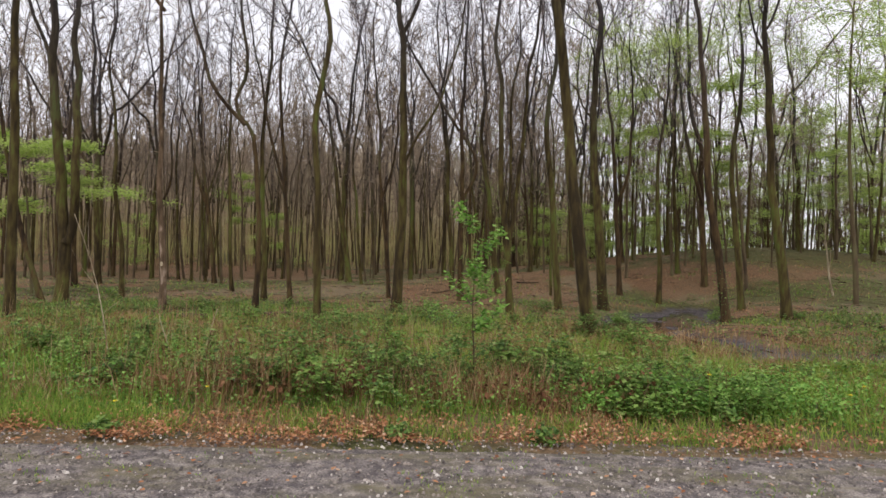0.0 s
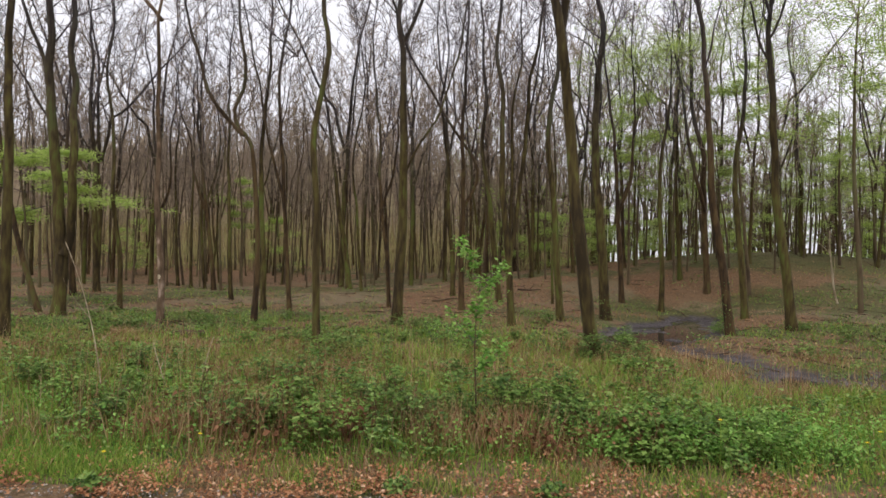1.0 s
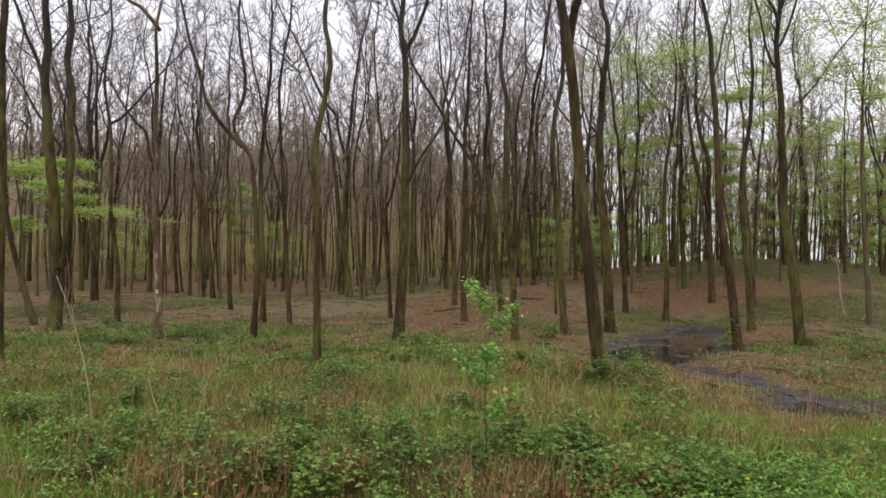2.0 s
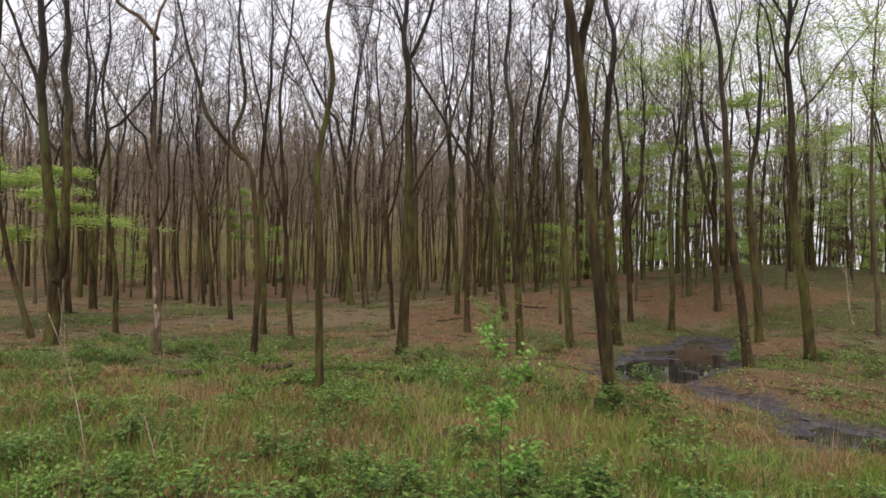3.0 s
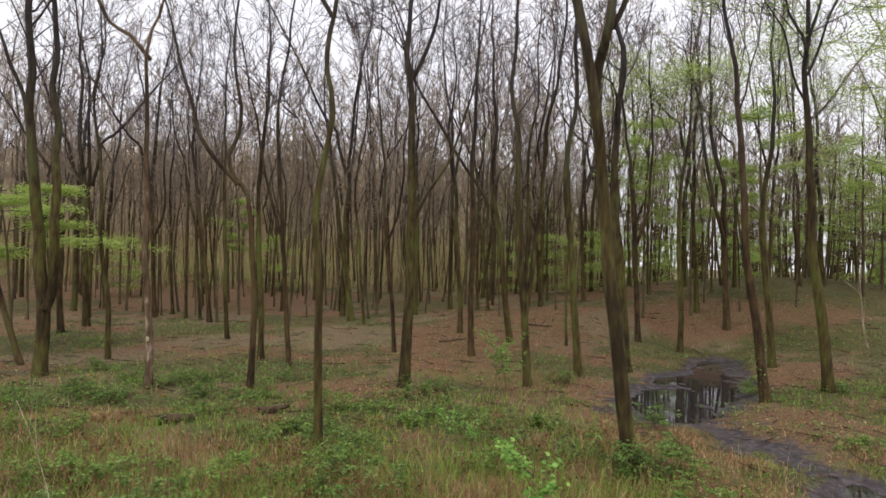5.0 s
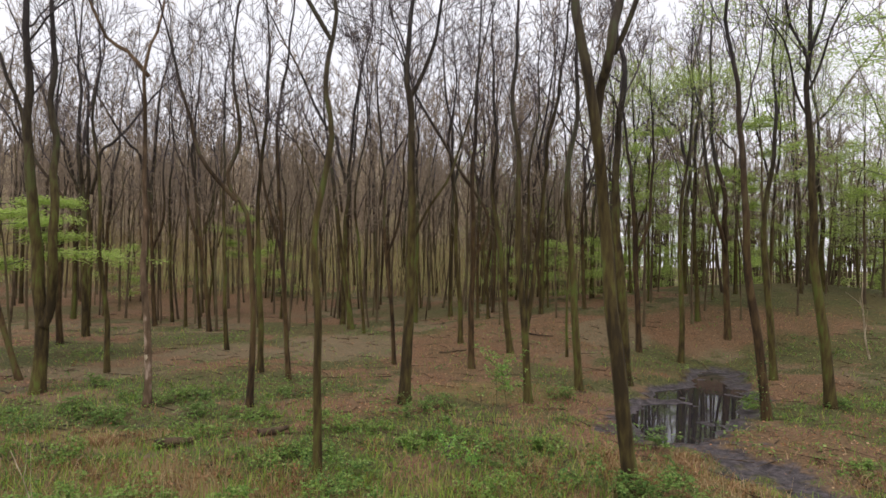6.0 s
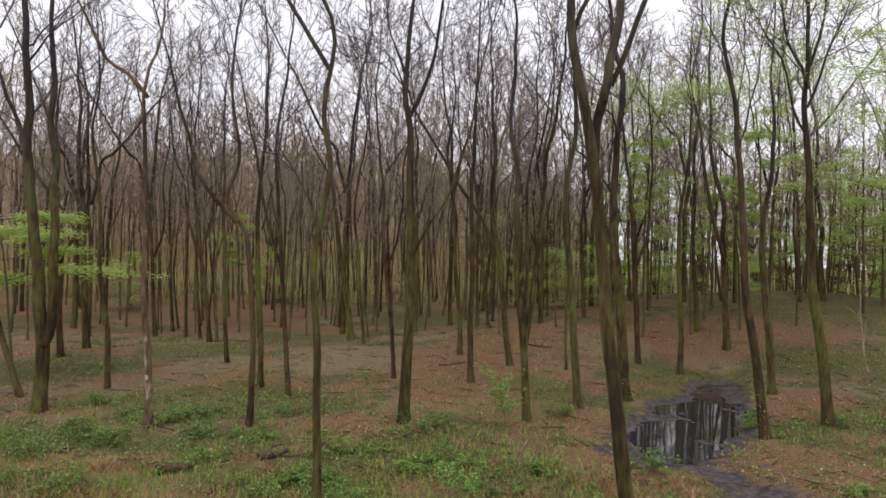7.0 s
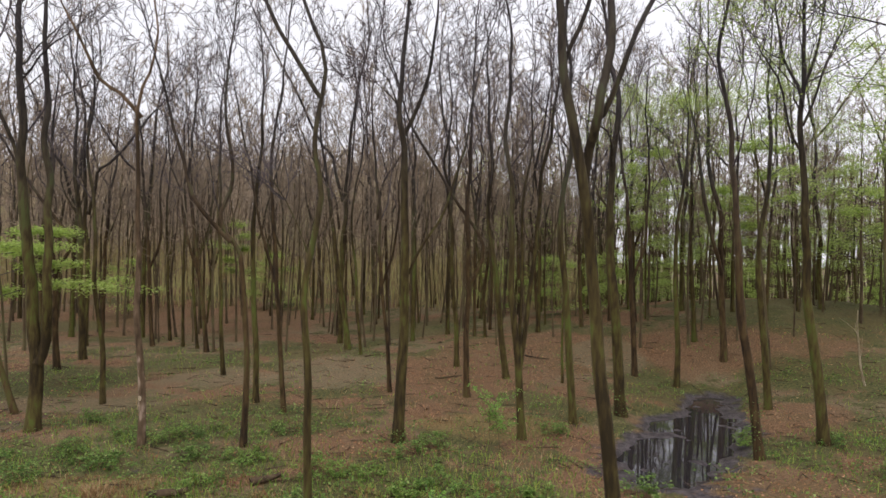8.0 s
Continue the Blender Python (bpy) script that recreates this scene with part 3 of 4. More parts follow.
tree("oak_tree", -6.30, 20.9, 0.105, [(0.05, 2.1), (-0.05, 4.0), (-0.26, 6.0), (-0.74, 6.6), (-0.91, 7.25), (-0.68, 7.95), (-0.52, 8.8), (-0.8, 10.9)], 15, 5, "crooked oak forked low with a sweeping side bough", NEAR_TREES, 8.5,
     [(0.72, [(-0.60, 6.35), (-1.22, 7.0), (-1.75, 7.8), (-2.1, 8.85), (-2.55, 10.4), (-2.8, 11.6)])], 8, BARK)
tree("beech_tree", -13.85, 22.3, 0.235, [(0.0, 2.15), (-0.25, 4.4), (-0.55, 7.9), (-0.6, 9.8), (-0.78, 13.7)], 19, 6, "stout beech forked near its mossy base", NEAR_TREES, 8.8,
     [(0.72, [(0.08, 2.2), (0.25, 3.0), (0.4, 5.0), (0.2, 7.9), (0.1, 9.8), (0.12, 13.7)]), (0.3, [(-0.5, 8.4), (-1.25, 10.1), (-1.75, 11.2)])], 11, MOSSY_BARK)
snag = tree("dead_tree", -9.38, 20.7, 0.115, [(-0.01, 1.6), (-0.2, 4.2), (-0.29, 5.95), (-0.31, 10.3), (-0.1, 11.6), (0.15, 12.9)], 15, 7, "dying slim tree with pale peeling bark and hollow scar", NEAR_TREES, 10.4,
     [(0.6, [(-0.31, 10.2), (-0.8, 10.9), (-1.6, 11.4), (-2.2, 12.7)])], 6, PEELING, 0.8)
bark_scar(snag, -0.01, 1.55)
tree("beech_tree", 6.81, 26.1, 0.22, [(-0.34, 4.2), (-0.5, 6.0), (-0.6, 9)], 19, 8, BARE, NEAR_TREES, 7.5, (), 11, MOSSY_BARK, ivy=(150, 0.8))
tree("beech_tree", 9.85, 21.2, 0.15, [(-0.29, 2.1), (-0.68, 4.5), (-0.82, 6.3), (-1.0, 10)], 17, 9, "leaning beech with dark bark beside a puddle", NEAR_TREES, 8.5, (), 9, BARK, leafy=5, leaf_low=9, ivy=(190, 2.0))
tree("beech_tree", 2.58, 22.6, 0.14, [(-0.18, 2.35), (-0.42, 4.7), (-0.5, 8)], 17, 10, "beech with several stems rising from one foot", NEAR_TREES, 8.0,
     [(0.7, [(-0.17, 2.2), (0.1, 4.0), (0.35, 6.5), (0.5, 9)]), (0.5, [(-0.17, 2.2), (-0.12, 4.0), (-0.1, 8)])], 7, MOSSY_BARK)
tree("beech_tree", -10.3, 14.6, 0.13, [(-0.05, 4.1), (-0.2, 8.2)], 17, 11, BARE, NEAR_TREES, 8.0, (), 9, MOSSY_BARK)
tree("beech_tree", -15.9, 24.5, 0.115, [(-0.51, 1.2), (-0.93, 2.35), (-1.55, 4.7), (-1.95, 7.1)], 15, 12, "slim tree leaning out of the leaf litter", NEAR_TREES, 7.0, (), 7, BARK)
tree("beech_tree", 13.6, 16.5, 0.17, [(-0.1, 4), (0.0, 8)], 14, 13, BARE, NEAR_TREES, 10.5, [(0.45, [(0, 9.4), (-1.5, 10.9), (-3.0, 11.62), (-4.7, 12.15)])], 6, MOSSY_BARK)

SLENDER = [
    (-19.1, 31.9, 0.16, -0.07, 8.0), (-19.3, 34.4, 0.19, -0.06, 6.0), (-13.61, 26.1, 0.11, -0.075, 7.0), (-17.6, 38.6, 0.13, -0.08, 8.0),
    (-17.8, 41.3, 0.11, -0.06, 8.0), (-15.9, 38.8, 0.10, -0.01, 7.0), (-13.8, 37.2, 0.14, -0.13, 7.0), (-10.8, 31.6, 0.11, -0.06, 7.0),
    (-7.73, 26.8, 0.13, -0.045, 7.5), (-6.25, 25.5, 0.105, -0.07, 8.0), (-5.85, 38.0, 0.19, -0.15, 8.0), (-4.9, 36.6, 0.095, -0.09, 8.0),
    (-2.5, 28.7, 0.10, -0.09, 7.0), (-2.3, 40.7, 0.14, -0.01, 8.0), (0.43, 33.4, 0.14, -0.06, 8.0), (0.84, 28.2, 0.14, -0.02, 8.0),
    (2.24, 40.2, 0.10, -0.11, 7.0), (2.8, 31.2, 0.16, -0.13, 8.5), (5.8, 42.8, 0.11, -0.08, 8.0), (5.26, 30.4, 0.065, -0.01, 7.0),
]
SLENDER += [
    (4.65, 24.5, 0.15, -0.075, 8.5), (9.22, 32.5, 0.14, -0.07, 8.0), (11.0, 31.9, 0.14, -0.02, 8.0), (13.8, 37.0, 0.143, -0.05, 8.0),
    (14.4, 34.5, 0.178, -0.045, 9.0), (13.2, 27.5, 0.152, -0.075, 8.0), (23.5, 41.5, 0.17, -0.06, 8.0), (11.6, 41.0, 0.13, -0.05, 8.0),
]
for k, (x, y, r, lean, crown) in enumerate(SLENDER):
    wob = random.Random(40 + k)
    marks = [(lean * z + wob.uniform(-0.06, 0.06), z) for z in (2.2, 4.6, 7.4)]
    fork = [(0.6, [(marks[1][0], 4.5), (marks[1][0] + wob.choice((-0.6, 0.6)), 6.4), (marks[2][0] + wob.choice((-0.9, 0.9)), 9)])] if k % 3 == 0 else ()
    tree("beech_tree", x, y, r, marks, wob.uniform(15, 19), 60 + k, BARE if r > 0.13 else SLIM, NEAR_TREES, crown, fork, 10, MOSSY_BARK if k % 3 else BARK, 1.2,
         leafy=30 if x > 11 else 12 if x > 8.5 else 0, leaf_low=6.0, leaf_high=14.5)


# background trees, from a few grown once and then repeated
def scatter(seed, count, spots, gap):
    rnd, taken = random.Random(seed), []
    tries = 0
    while len(taken) < count and tries < count * 60:
        tries += 1
        x, y = spots(rnd)
        if all((x - a) ** 2 + (y - b) ** 2 > gap * gap for a, b in taken):
            taken.append((x, y))
    return taken


def deep_wood(rnd):
    y = rnd.uniform(38, 80)
    x = rnd.uniform(-0.95, 0.9) * y
    return (x, y) if x < 10 or y < 52 or rnd.random() < 0.4 else (x - 32, y)


KINDS = []
for k in range(6):
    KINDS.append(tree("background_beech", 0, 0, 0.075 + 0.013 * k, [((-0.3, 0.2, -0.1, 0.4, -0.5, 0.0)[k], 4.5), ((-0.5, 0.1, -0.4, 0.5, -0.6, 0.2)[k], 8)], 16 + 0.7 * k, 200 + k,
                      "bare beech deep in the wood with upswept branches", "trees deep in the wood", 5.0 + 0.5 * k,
                      [(0.65, [(0, 5.2 + 0.4 * k), ((0.7, -0.8, 0.6, -0.7, 0.9, -0.6)[k], 7.5 + 0.4 * k), ((1.0, -1.3, 1.1, -0.9, 1.3, -1.1)[k], 10)])], 8, MOSSY_BARK if k % 2 else BARK, 0.95, HAZY_CROWN, at_ground=False, coarse=True))
rnd = random.Random(5)
for k, (x, y) in enumerate(scatter(6, 222, deep_wood, 2.1)):
    s = rnd.uniform(0.82, 1.12)
    place = Matrix.Translation((x, y, ground(x, y) - 0.05)) @ Matrix.Rotation(rnd.uniform(0, 6.28), 4, "Z") @ Matrix.Diagonal((s, s, s, 1))
    if k < 6:
        KINDS[k].matrix_basis = place
    else:
        copy_thing(KINDS[k % 6], place)


def young_wood(rnd):
    y = rnd.uniform(36, 72)
    x = rnd.uniform(-0.9, 0.85) * y
    return (x if x < 6 or rnd.random() < 0.55 else x - 40), y


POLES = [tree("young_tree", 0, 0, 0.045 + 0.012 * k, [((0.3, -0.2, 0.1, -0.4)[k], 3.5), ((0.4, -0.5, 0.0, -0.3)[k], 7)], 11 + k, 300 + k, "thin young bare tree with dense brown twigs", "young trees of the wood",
              3.2, (), 10, YOUNG_BARK, 0.55, HAZY_CROWN, at_ground=False, split=False, coarse=True) for k in range(4)]
far_right = scatter(9, 26, lambda r: (r.uniform(14, 48), r.uniform(50, 68)), 1.5)
for k, (x, y) in enumerate(scatter(8, 225, young_wood, 1.2) + far_right):
    s = rnd.uniform(0.8, 1.25)
    place = Matrix.Translation((x, y, ground(x, y) - 0.05)) @ Matrix.Rotation(rnd.uniform(0, 6.28), 4, "Z") @ Matrix.Diagonal((s, s, s, 1))
    if k < 4:
        POLES[k].matrix_basis = place
    else:
        copy_thing(POLES[k % 4], place)


def far_woods():
    """The depth of the wood: many thin stems with twigs, and brush at their feet."""
    buf, brush, rnd = Buffer(), Buffer(), random.Random(12)
    for _ in range(1500):
        y = rnd.uniform(76, 165)
        x = rnd.uniform(-0.9, 0.24) * y
        high = rnd.uniform(10, 16)
        base = Vector((x, y, ground(x, y) - 0.2))
        pts = shoot(rnd, base, Vector((0, 0, 1)), high, 5, 0.10, 0.25)
        r = rnd.uniform(0.05, 0.13)
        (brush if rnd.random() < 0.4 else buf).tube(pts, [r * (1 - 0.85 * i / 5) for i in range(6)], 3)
        for _ in range(60):
            f = rnd.uniform(0.25, 1.0)
            i = min(4, int(f * 5))
            start = pts[i].lerp(pts[i + 1], f * 5 - i)
            way = side_way(rnd, Vector((0, 0, 1)), rnd.uniform(0.25, 0.8), rnd.uniform(0, math.tau))
            long = rnd.uniform(1.2, 3.5) * (1.25 - 0.6 * f)
            buf.spike(start, start + way * long, 0.055)
    for _ in range(9000):
        y = rnd.uniform(56, 150)
        x = rnd.uniform(-0.9, 0.22) * y
        start = Vector((x, y, ground(x, y) - 0.1))
        brush.spike(start, start + Vector((rnd.gauss(0, 0.5), rnd.gauss(0, 0.5), rnd.uniform(1.2, 7.0))), rnd.uniform(0.03, 0.07))
    tagged(new("far_woods", buf.mesh("far_woods", HAZY_TWIG)), "deep bare woodland of thin brown stems and twigs", "woodland", kind="stuff")
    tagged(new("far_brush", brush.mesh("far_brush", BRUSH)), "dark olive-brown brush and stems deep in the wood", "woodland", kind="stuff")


far_woods()


def far_edge():
    """The thin far side of the wood: stems with open sky behind and young foliage among them."""
    buf, leaves, rnd = Buffer(), Buffer(), random.Random(13)
    for _ in range(340):
        y = rnd.uniform(66, 110)
        x = rnd.uniform(0.02, 0.9) * y
        base = Vector((x, y, ground(x, y) - 0.2))
        pts = shoot(rnd, base, Vector((0, 0, 1)), rnd.uniform(12, 20), 6, 0.12, 0.25)
        r = rnd.uniform(0.07, 0.2)
        buf.tube(pts, [r * (1 - 0.85 * i / 6) for i in range(7)], 4)
        for _ in range(40):
            i = rnd.randrange(2, 6)
            way = side_way(rnd, Vector((0, 0, 1)), rnd.uniform(0.3, 1.0), rnd.uniform(0, math.tau))
            buf.spike(pts[i], pts[i] + way * rnd.uniform(1.2, 3.4), 0.05)
    for _ in range(680):
        y = rnd.uniform(56, 100)
        x = rnd.uniform(0.02, 0.9) * y
        z = ground(x, y) + 17 * rnd.random() ** 1.35
        for _ in range(60):
            add_leaf(leaves, rnd, Vector((x + rnd.gauss(0, 1.0), y + rnd.gauss(0, 1.0), max(0.2, z + rnd.gauss(0, 0.55)))), 0.2, 0.5)
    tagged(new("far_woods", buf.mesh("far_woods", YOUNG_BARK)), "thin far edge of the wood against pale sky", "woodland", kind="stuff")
    tagged(new("far_foliage", leaves.mesh("far_foliage", SPRING_LEAF, False)), "light green spring foliage far among the stems", "foliage", kind="stuff")


far_edge()


# ---- leafy young beeches ----
def young_beech(x, y, height, low, high, reach, seed, label, count=1500, name="young_beech", loose=0.2):
    rnd = random.Random(seed)
    root = thing(name, (x, y, ground(x, y)), label, "tree", "young beeches in leaf")
    trunk = shoot(rnd, Vector((0, 0, -0.15)), Vector((0, 0, 1)), height, 10, 0.07, 0.2)
    buf = Buffer()
    buf.tube(trunk, [(0.02 + height * 0.006) * (1 - 0.85 * i / 10) for i in range(11)], 7)
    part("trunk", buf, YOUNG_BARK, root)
    twigs, leaves = Buffer(), Buffer()
    layers = max(4, int((high - low) * (3.4 if loose < 0.15 else 2.2)))
    for k in range(layers):
        z = low + (high - low) * (k + rnd.uniform(0, 0.8)) / layers
        i = max(0, min(9, int(z / height * 10)))
        a = k * 2.4 + rnd.uniform(-0.6, 0.6)
        long = reach * rnd.uniform(0.55, 1.1) * (1.1 - 0.5 * k / layers)
        limb = shoot(rnd, trunk[i], Vector((math.cos(a), math.sin(a), 0.25)), long, 6, 0.12, -0.03)
        twigs.tube(limb, [0.018 * (1 - 0.7 * j / 6) for j in range(7)], 4)
        for j in range(2, 7):
            for side in (-1, 1):
                tip = shoot(rnd, limb[j], Vector((math.cos(a + side * 0.9), math.sin(a + side * 0.9), 0.05)), long * rnd.uniform(0.2, 0.5), 3, 0.15, -0.02)
                twigs.tube(tip, [0.007, 0.006, 0.005, 0.003], 3)
                for _ in range(max(3, count // (layers * 10))):
                    spot = tip[rnd.randrange(4)] + Vector((rnd.gauss(0, loose * 1.3), rnd.gauss(0, loose * 1.3), rnd.gauss(0, loose * 0.7)))
                    add_leaf(leaves, rnd, spot, 0.11, 0.45)
    crown_part = tagged(part("crown", twigs, TWIG, root, "thin level twigs"), kind="stuff")
    tagged(part("foliage", leaves, SPRING_LEAF, crown_part, "layers of fresh light green leaves", False), kind="stuff")
    return root


GREEN = "young beech with level layers of fresh green leaves"
young_beech(-18.2, 27.2, 8.5, 4.6, 7.3, 3.9, 404, GREEN, 16000, loose=0.145)
for k, (x, y, height, low, high, reach) in enumerate([
        (16.0, 33.0, 14, 9.0, 13.5, 2.2), (18.3, 27.6, 16.5, 9.0, 16.0, 3.0), (23.5, 33.0, 16.5, 9.0, 16.0, 3.2), (10.6, 36.5, 12, 7, 12, 2.2), (12.4, 41.0, 12, 4, 10, 2.4),
        (17.2, 45.0, 12, 3, 11, 2.6), (24.0, 38.5, 13, 4, 10, 3.0), (21.0, 52.0, 11, 3, 9, 3.0), (27.0, 47.0, 12, 3, 10, 3.0),
        (31.0, 43.0, 13, 4, 12, 3.0), (17.2, 38.2, 10, 5, 9, 2.0)]):
    young_beech(x, y, height, low, high, reach, 410 + k, GREEN, 5500)
for k, (x, y, height, high, reach) in enumerate([(8.8, 45.5, 6, 5, 2.4), (6.4, 47.5, 6, 5, 2.0), (11.8, 48.5, 5.5, 4.5, 2.6), (15.0, 50.0, 5, 4, 2.4),
                                                 (-15.4, 46.5, 8.5, 8, 1.8), (3.5, 52.0, 6, 5, 2.2)]):
    young_beech(x, y, height, 0.8 if high < 7 else 4.5, high, reach, 430 + k, "low bushy beech in fresh leaf under tall trees", 4500, "understory_beech")


LEAFY = [ob for ob in scene.collection.objects if ob.name.startswith("young_beech")][8:11]
for k, (x, y) in enumerate([(26.5, 40.5), (24.0, 44.5), (29.5, 50.0), (33.0, 47.0)]):
    copy_thing(LEAFY[k % 3], Matrix.Translation((x, y, ground(x, y))) @ Matrix.Rotation(k * 2.3, 4, "Z") @ Matrix.Diagonal((0.95 + 0.07 * (k % 3),) * 3 + (1,)))
UNDER = [ob for ob in scene.collection.objects if ob.name.startswith("understory_beech")][:3]
for k, (x, y) in enumerate([(16.0, 54.0), (20.0, 56.0), (24.5, 55.0), (29.0, 53.0), (34.0, 51.0), (39.0, 48.0), (-26.0, 52.0), (-16.0, 56.0), (18.0, 60.0), (28.0, 61.0), (38.0, 58.0), (-38.0, 50.0)]):
    copy_thing(UNDER[k % 3], Matrix.Translation((x, y, ground(x, y))) @ Matrix.Rotation(k * 1.9, 4, "Z") @ Matrix.Diagonal((0.9 + 0.08 * (k % 4),) * 3 + (1,)))


# ---- brambles, grass and litter ----
def patchy(x, y, size, seed):
    return 0.5 + 0.5 * noise.noise((x * size, y * size, seed))


def bramble(x, y, reach, height, leaves, seed, label, low=0.1, leaf=BRAMBLE_LEAF):
    rnd = random.Random(seed)
    root = thing("bramble_bush", (x, y, ground(x, y)), label, "bramble", "brambles of the verge")
    canes, foliage = Buffer(), Buffer()
    spots = []
    for _ in range(int(8 + leaves / 130)):
        a = rnd.uniform(0, math.tau)
        start = Vector((rnd.gauss(0, reach * 0.35), rnd.gauss(0, reach * 0.35), -0.03))
        up = height * rnd.uniform(0.55, 1.2)
        out = Vector((math.cos(a), math.sin(a), 0)) * reach * rnd.uniform(0.5, 1.1)
        pts = [start + out * f + Vector((0, 0, up * (1 - (2 * f - 1.0) ** 2) ** 0.8 if f < 0.5 else up * (1 - 0.55 * (2 * f - 1) ** 2))) for f in (0, 0.12, 0.3, 0.5, 0.7, 0.9, 1.0)]
        canes.tube(pts, [0.0035] * 6 + [0.002], 3)
        spots += pts[2:]
    tufts = [rnd.choice(spots) + jitter(rnd, 0.07) for _ in range(max(8, leaves // 36))]
    for _ in range(leaves // 3):
        spot = rnd.choice(tufts) + Vector((rnd.gauss(0, 0.075), rnd.gauss(0, 0.075), rnd.gauss(0, 0.045)))
        if spot.z < low:
            spot.z = low + rnd.random() * 0.15
        a = rnd.uniform(0, math.tau)
        for turn in (-1.1, 0, 1.1):
            size = rnd.uniform(0.04, 0.075)
            along = Vector((math.cos(a + turn), math.sin(a + turn), rnd.uniform(-0.55, 0.25))) * size
            across = Vector((-math.sin(a + turn), math.cos(a + turn), rnd.uniform(-0.35, 0.35))) * size * 0.40
            foliage.leaf(spot, along, across)
    tagged(part("cane_tangle", canes, CANE, root, "thin brown arching canes"), kind="stuff")
    tagged(part("foliage", foliage, leaf, root, "dark green three-part leaves" if leaf == BRAMBLE_LEAF else "fresh green three-part leaves", False), kind="stuff")


rnd = random.Random(21)
for k in range(96):
    x = -6.4 + 13.2 * (k + rnd.uniform(-0.4, 0.4)) / 96
    y = 7.3 + rnd.uniform(-0.6, 1.5) + (0.45 if x < -1.0 else 0)
    middle = math.exp(-((x - 0.9) / 2.2) ** 2)
    if rnd.random() > 0.50 + 0.18 * middle - (0.22 if x > 3 else 0) + 1.1 * (patchy(x, y, 0.9, 19) - 0.5):
        continue
    fresh = rnd.random() < 0.5
    bramble(x, y, rnd.uniform(0.32, 0.62), (0.58 + 0.14 * middle if x < 2.2 else 0.4) * rnd.uniform(0.6, 1.25), int(520 + 420 * middle), 500 + k,
            "fresh green bramble bush among dry verge stems" if fresh else "dark green bramble bush on the road verge", leaf=BRAMBLE_YOUNG if fresh else BRAMBLE_LEAF)
for k, (x, y) in enumerate(scatter(22, 125, lambda r: (r.uniform(-15, 14) if r.random() < 0.7 else r.uniform(-14, -3), 8.6 + 15 * r.random()), 0.95)):
    russet, leafy, straw, tan = cover(x, y)
    if ground(x, y) < -0.14 or (x > 3 and y > 14 and k % 3) or max(russet, straw, tan) > 0.45 or (y > 14 and leafy < 0.3 and k % 3):
        continue
    bramble(x, y, rnd.uniform(0.45, 1.0), rnd.uniform(0.22, 0.5) * (1.4 if y < 13 else 1), 850, 860 + k, "low green bramble patch among woodland grass", 0.03, BRAMBLE_YOUNG if k % 5 < 2 else BRAMBLE_LEAF)
for k, (x, y) in enumerate([(3.3, 13.5), (3.9, 13.4), (4.35, 13.9), (2.9, 13.8)]):
    bramble(x, y, 0.65, 0.6, 1000, 640 + k, "bramble bush round the foot of a beech", 0.03)


def stuff(name, buf, material, label, category):
    return tagged(new(name, buf.mesh(name, material, False)), label, category, kind="stuff")


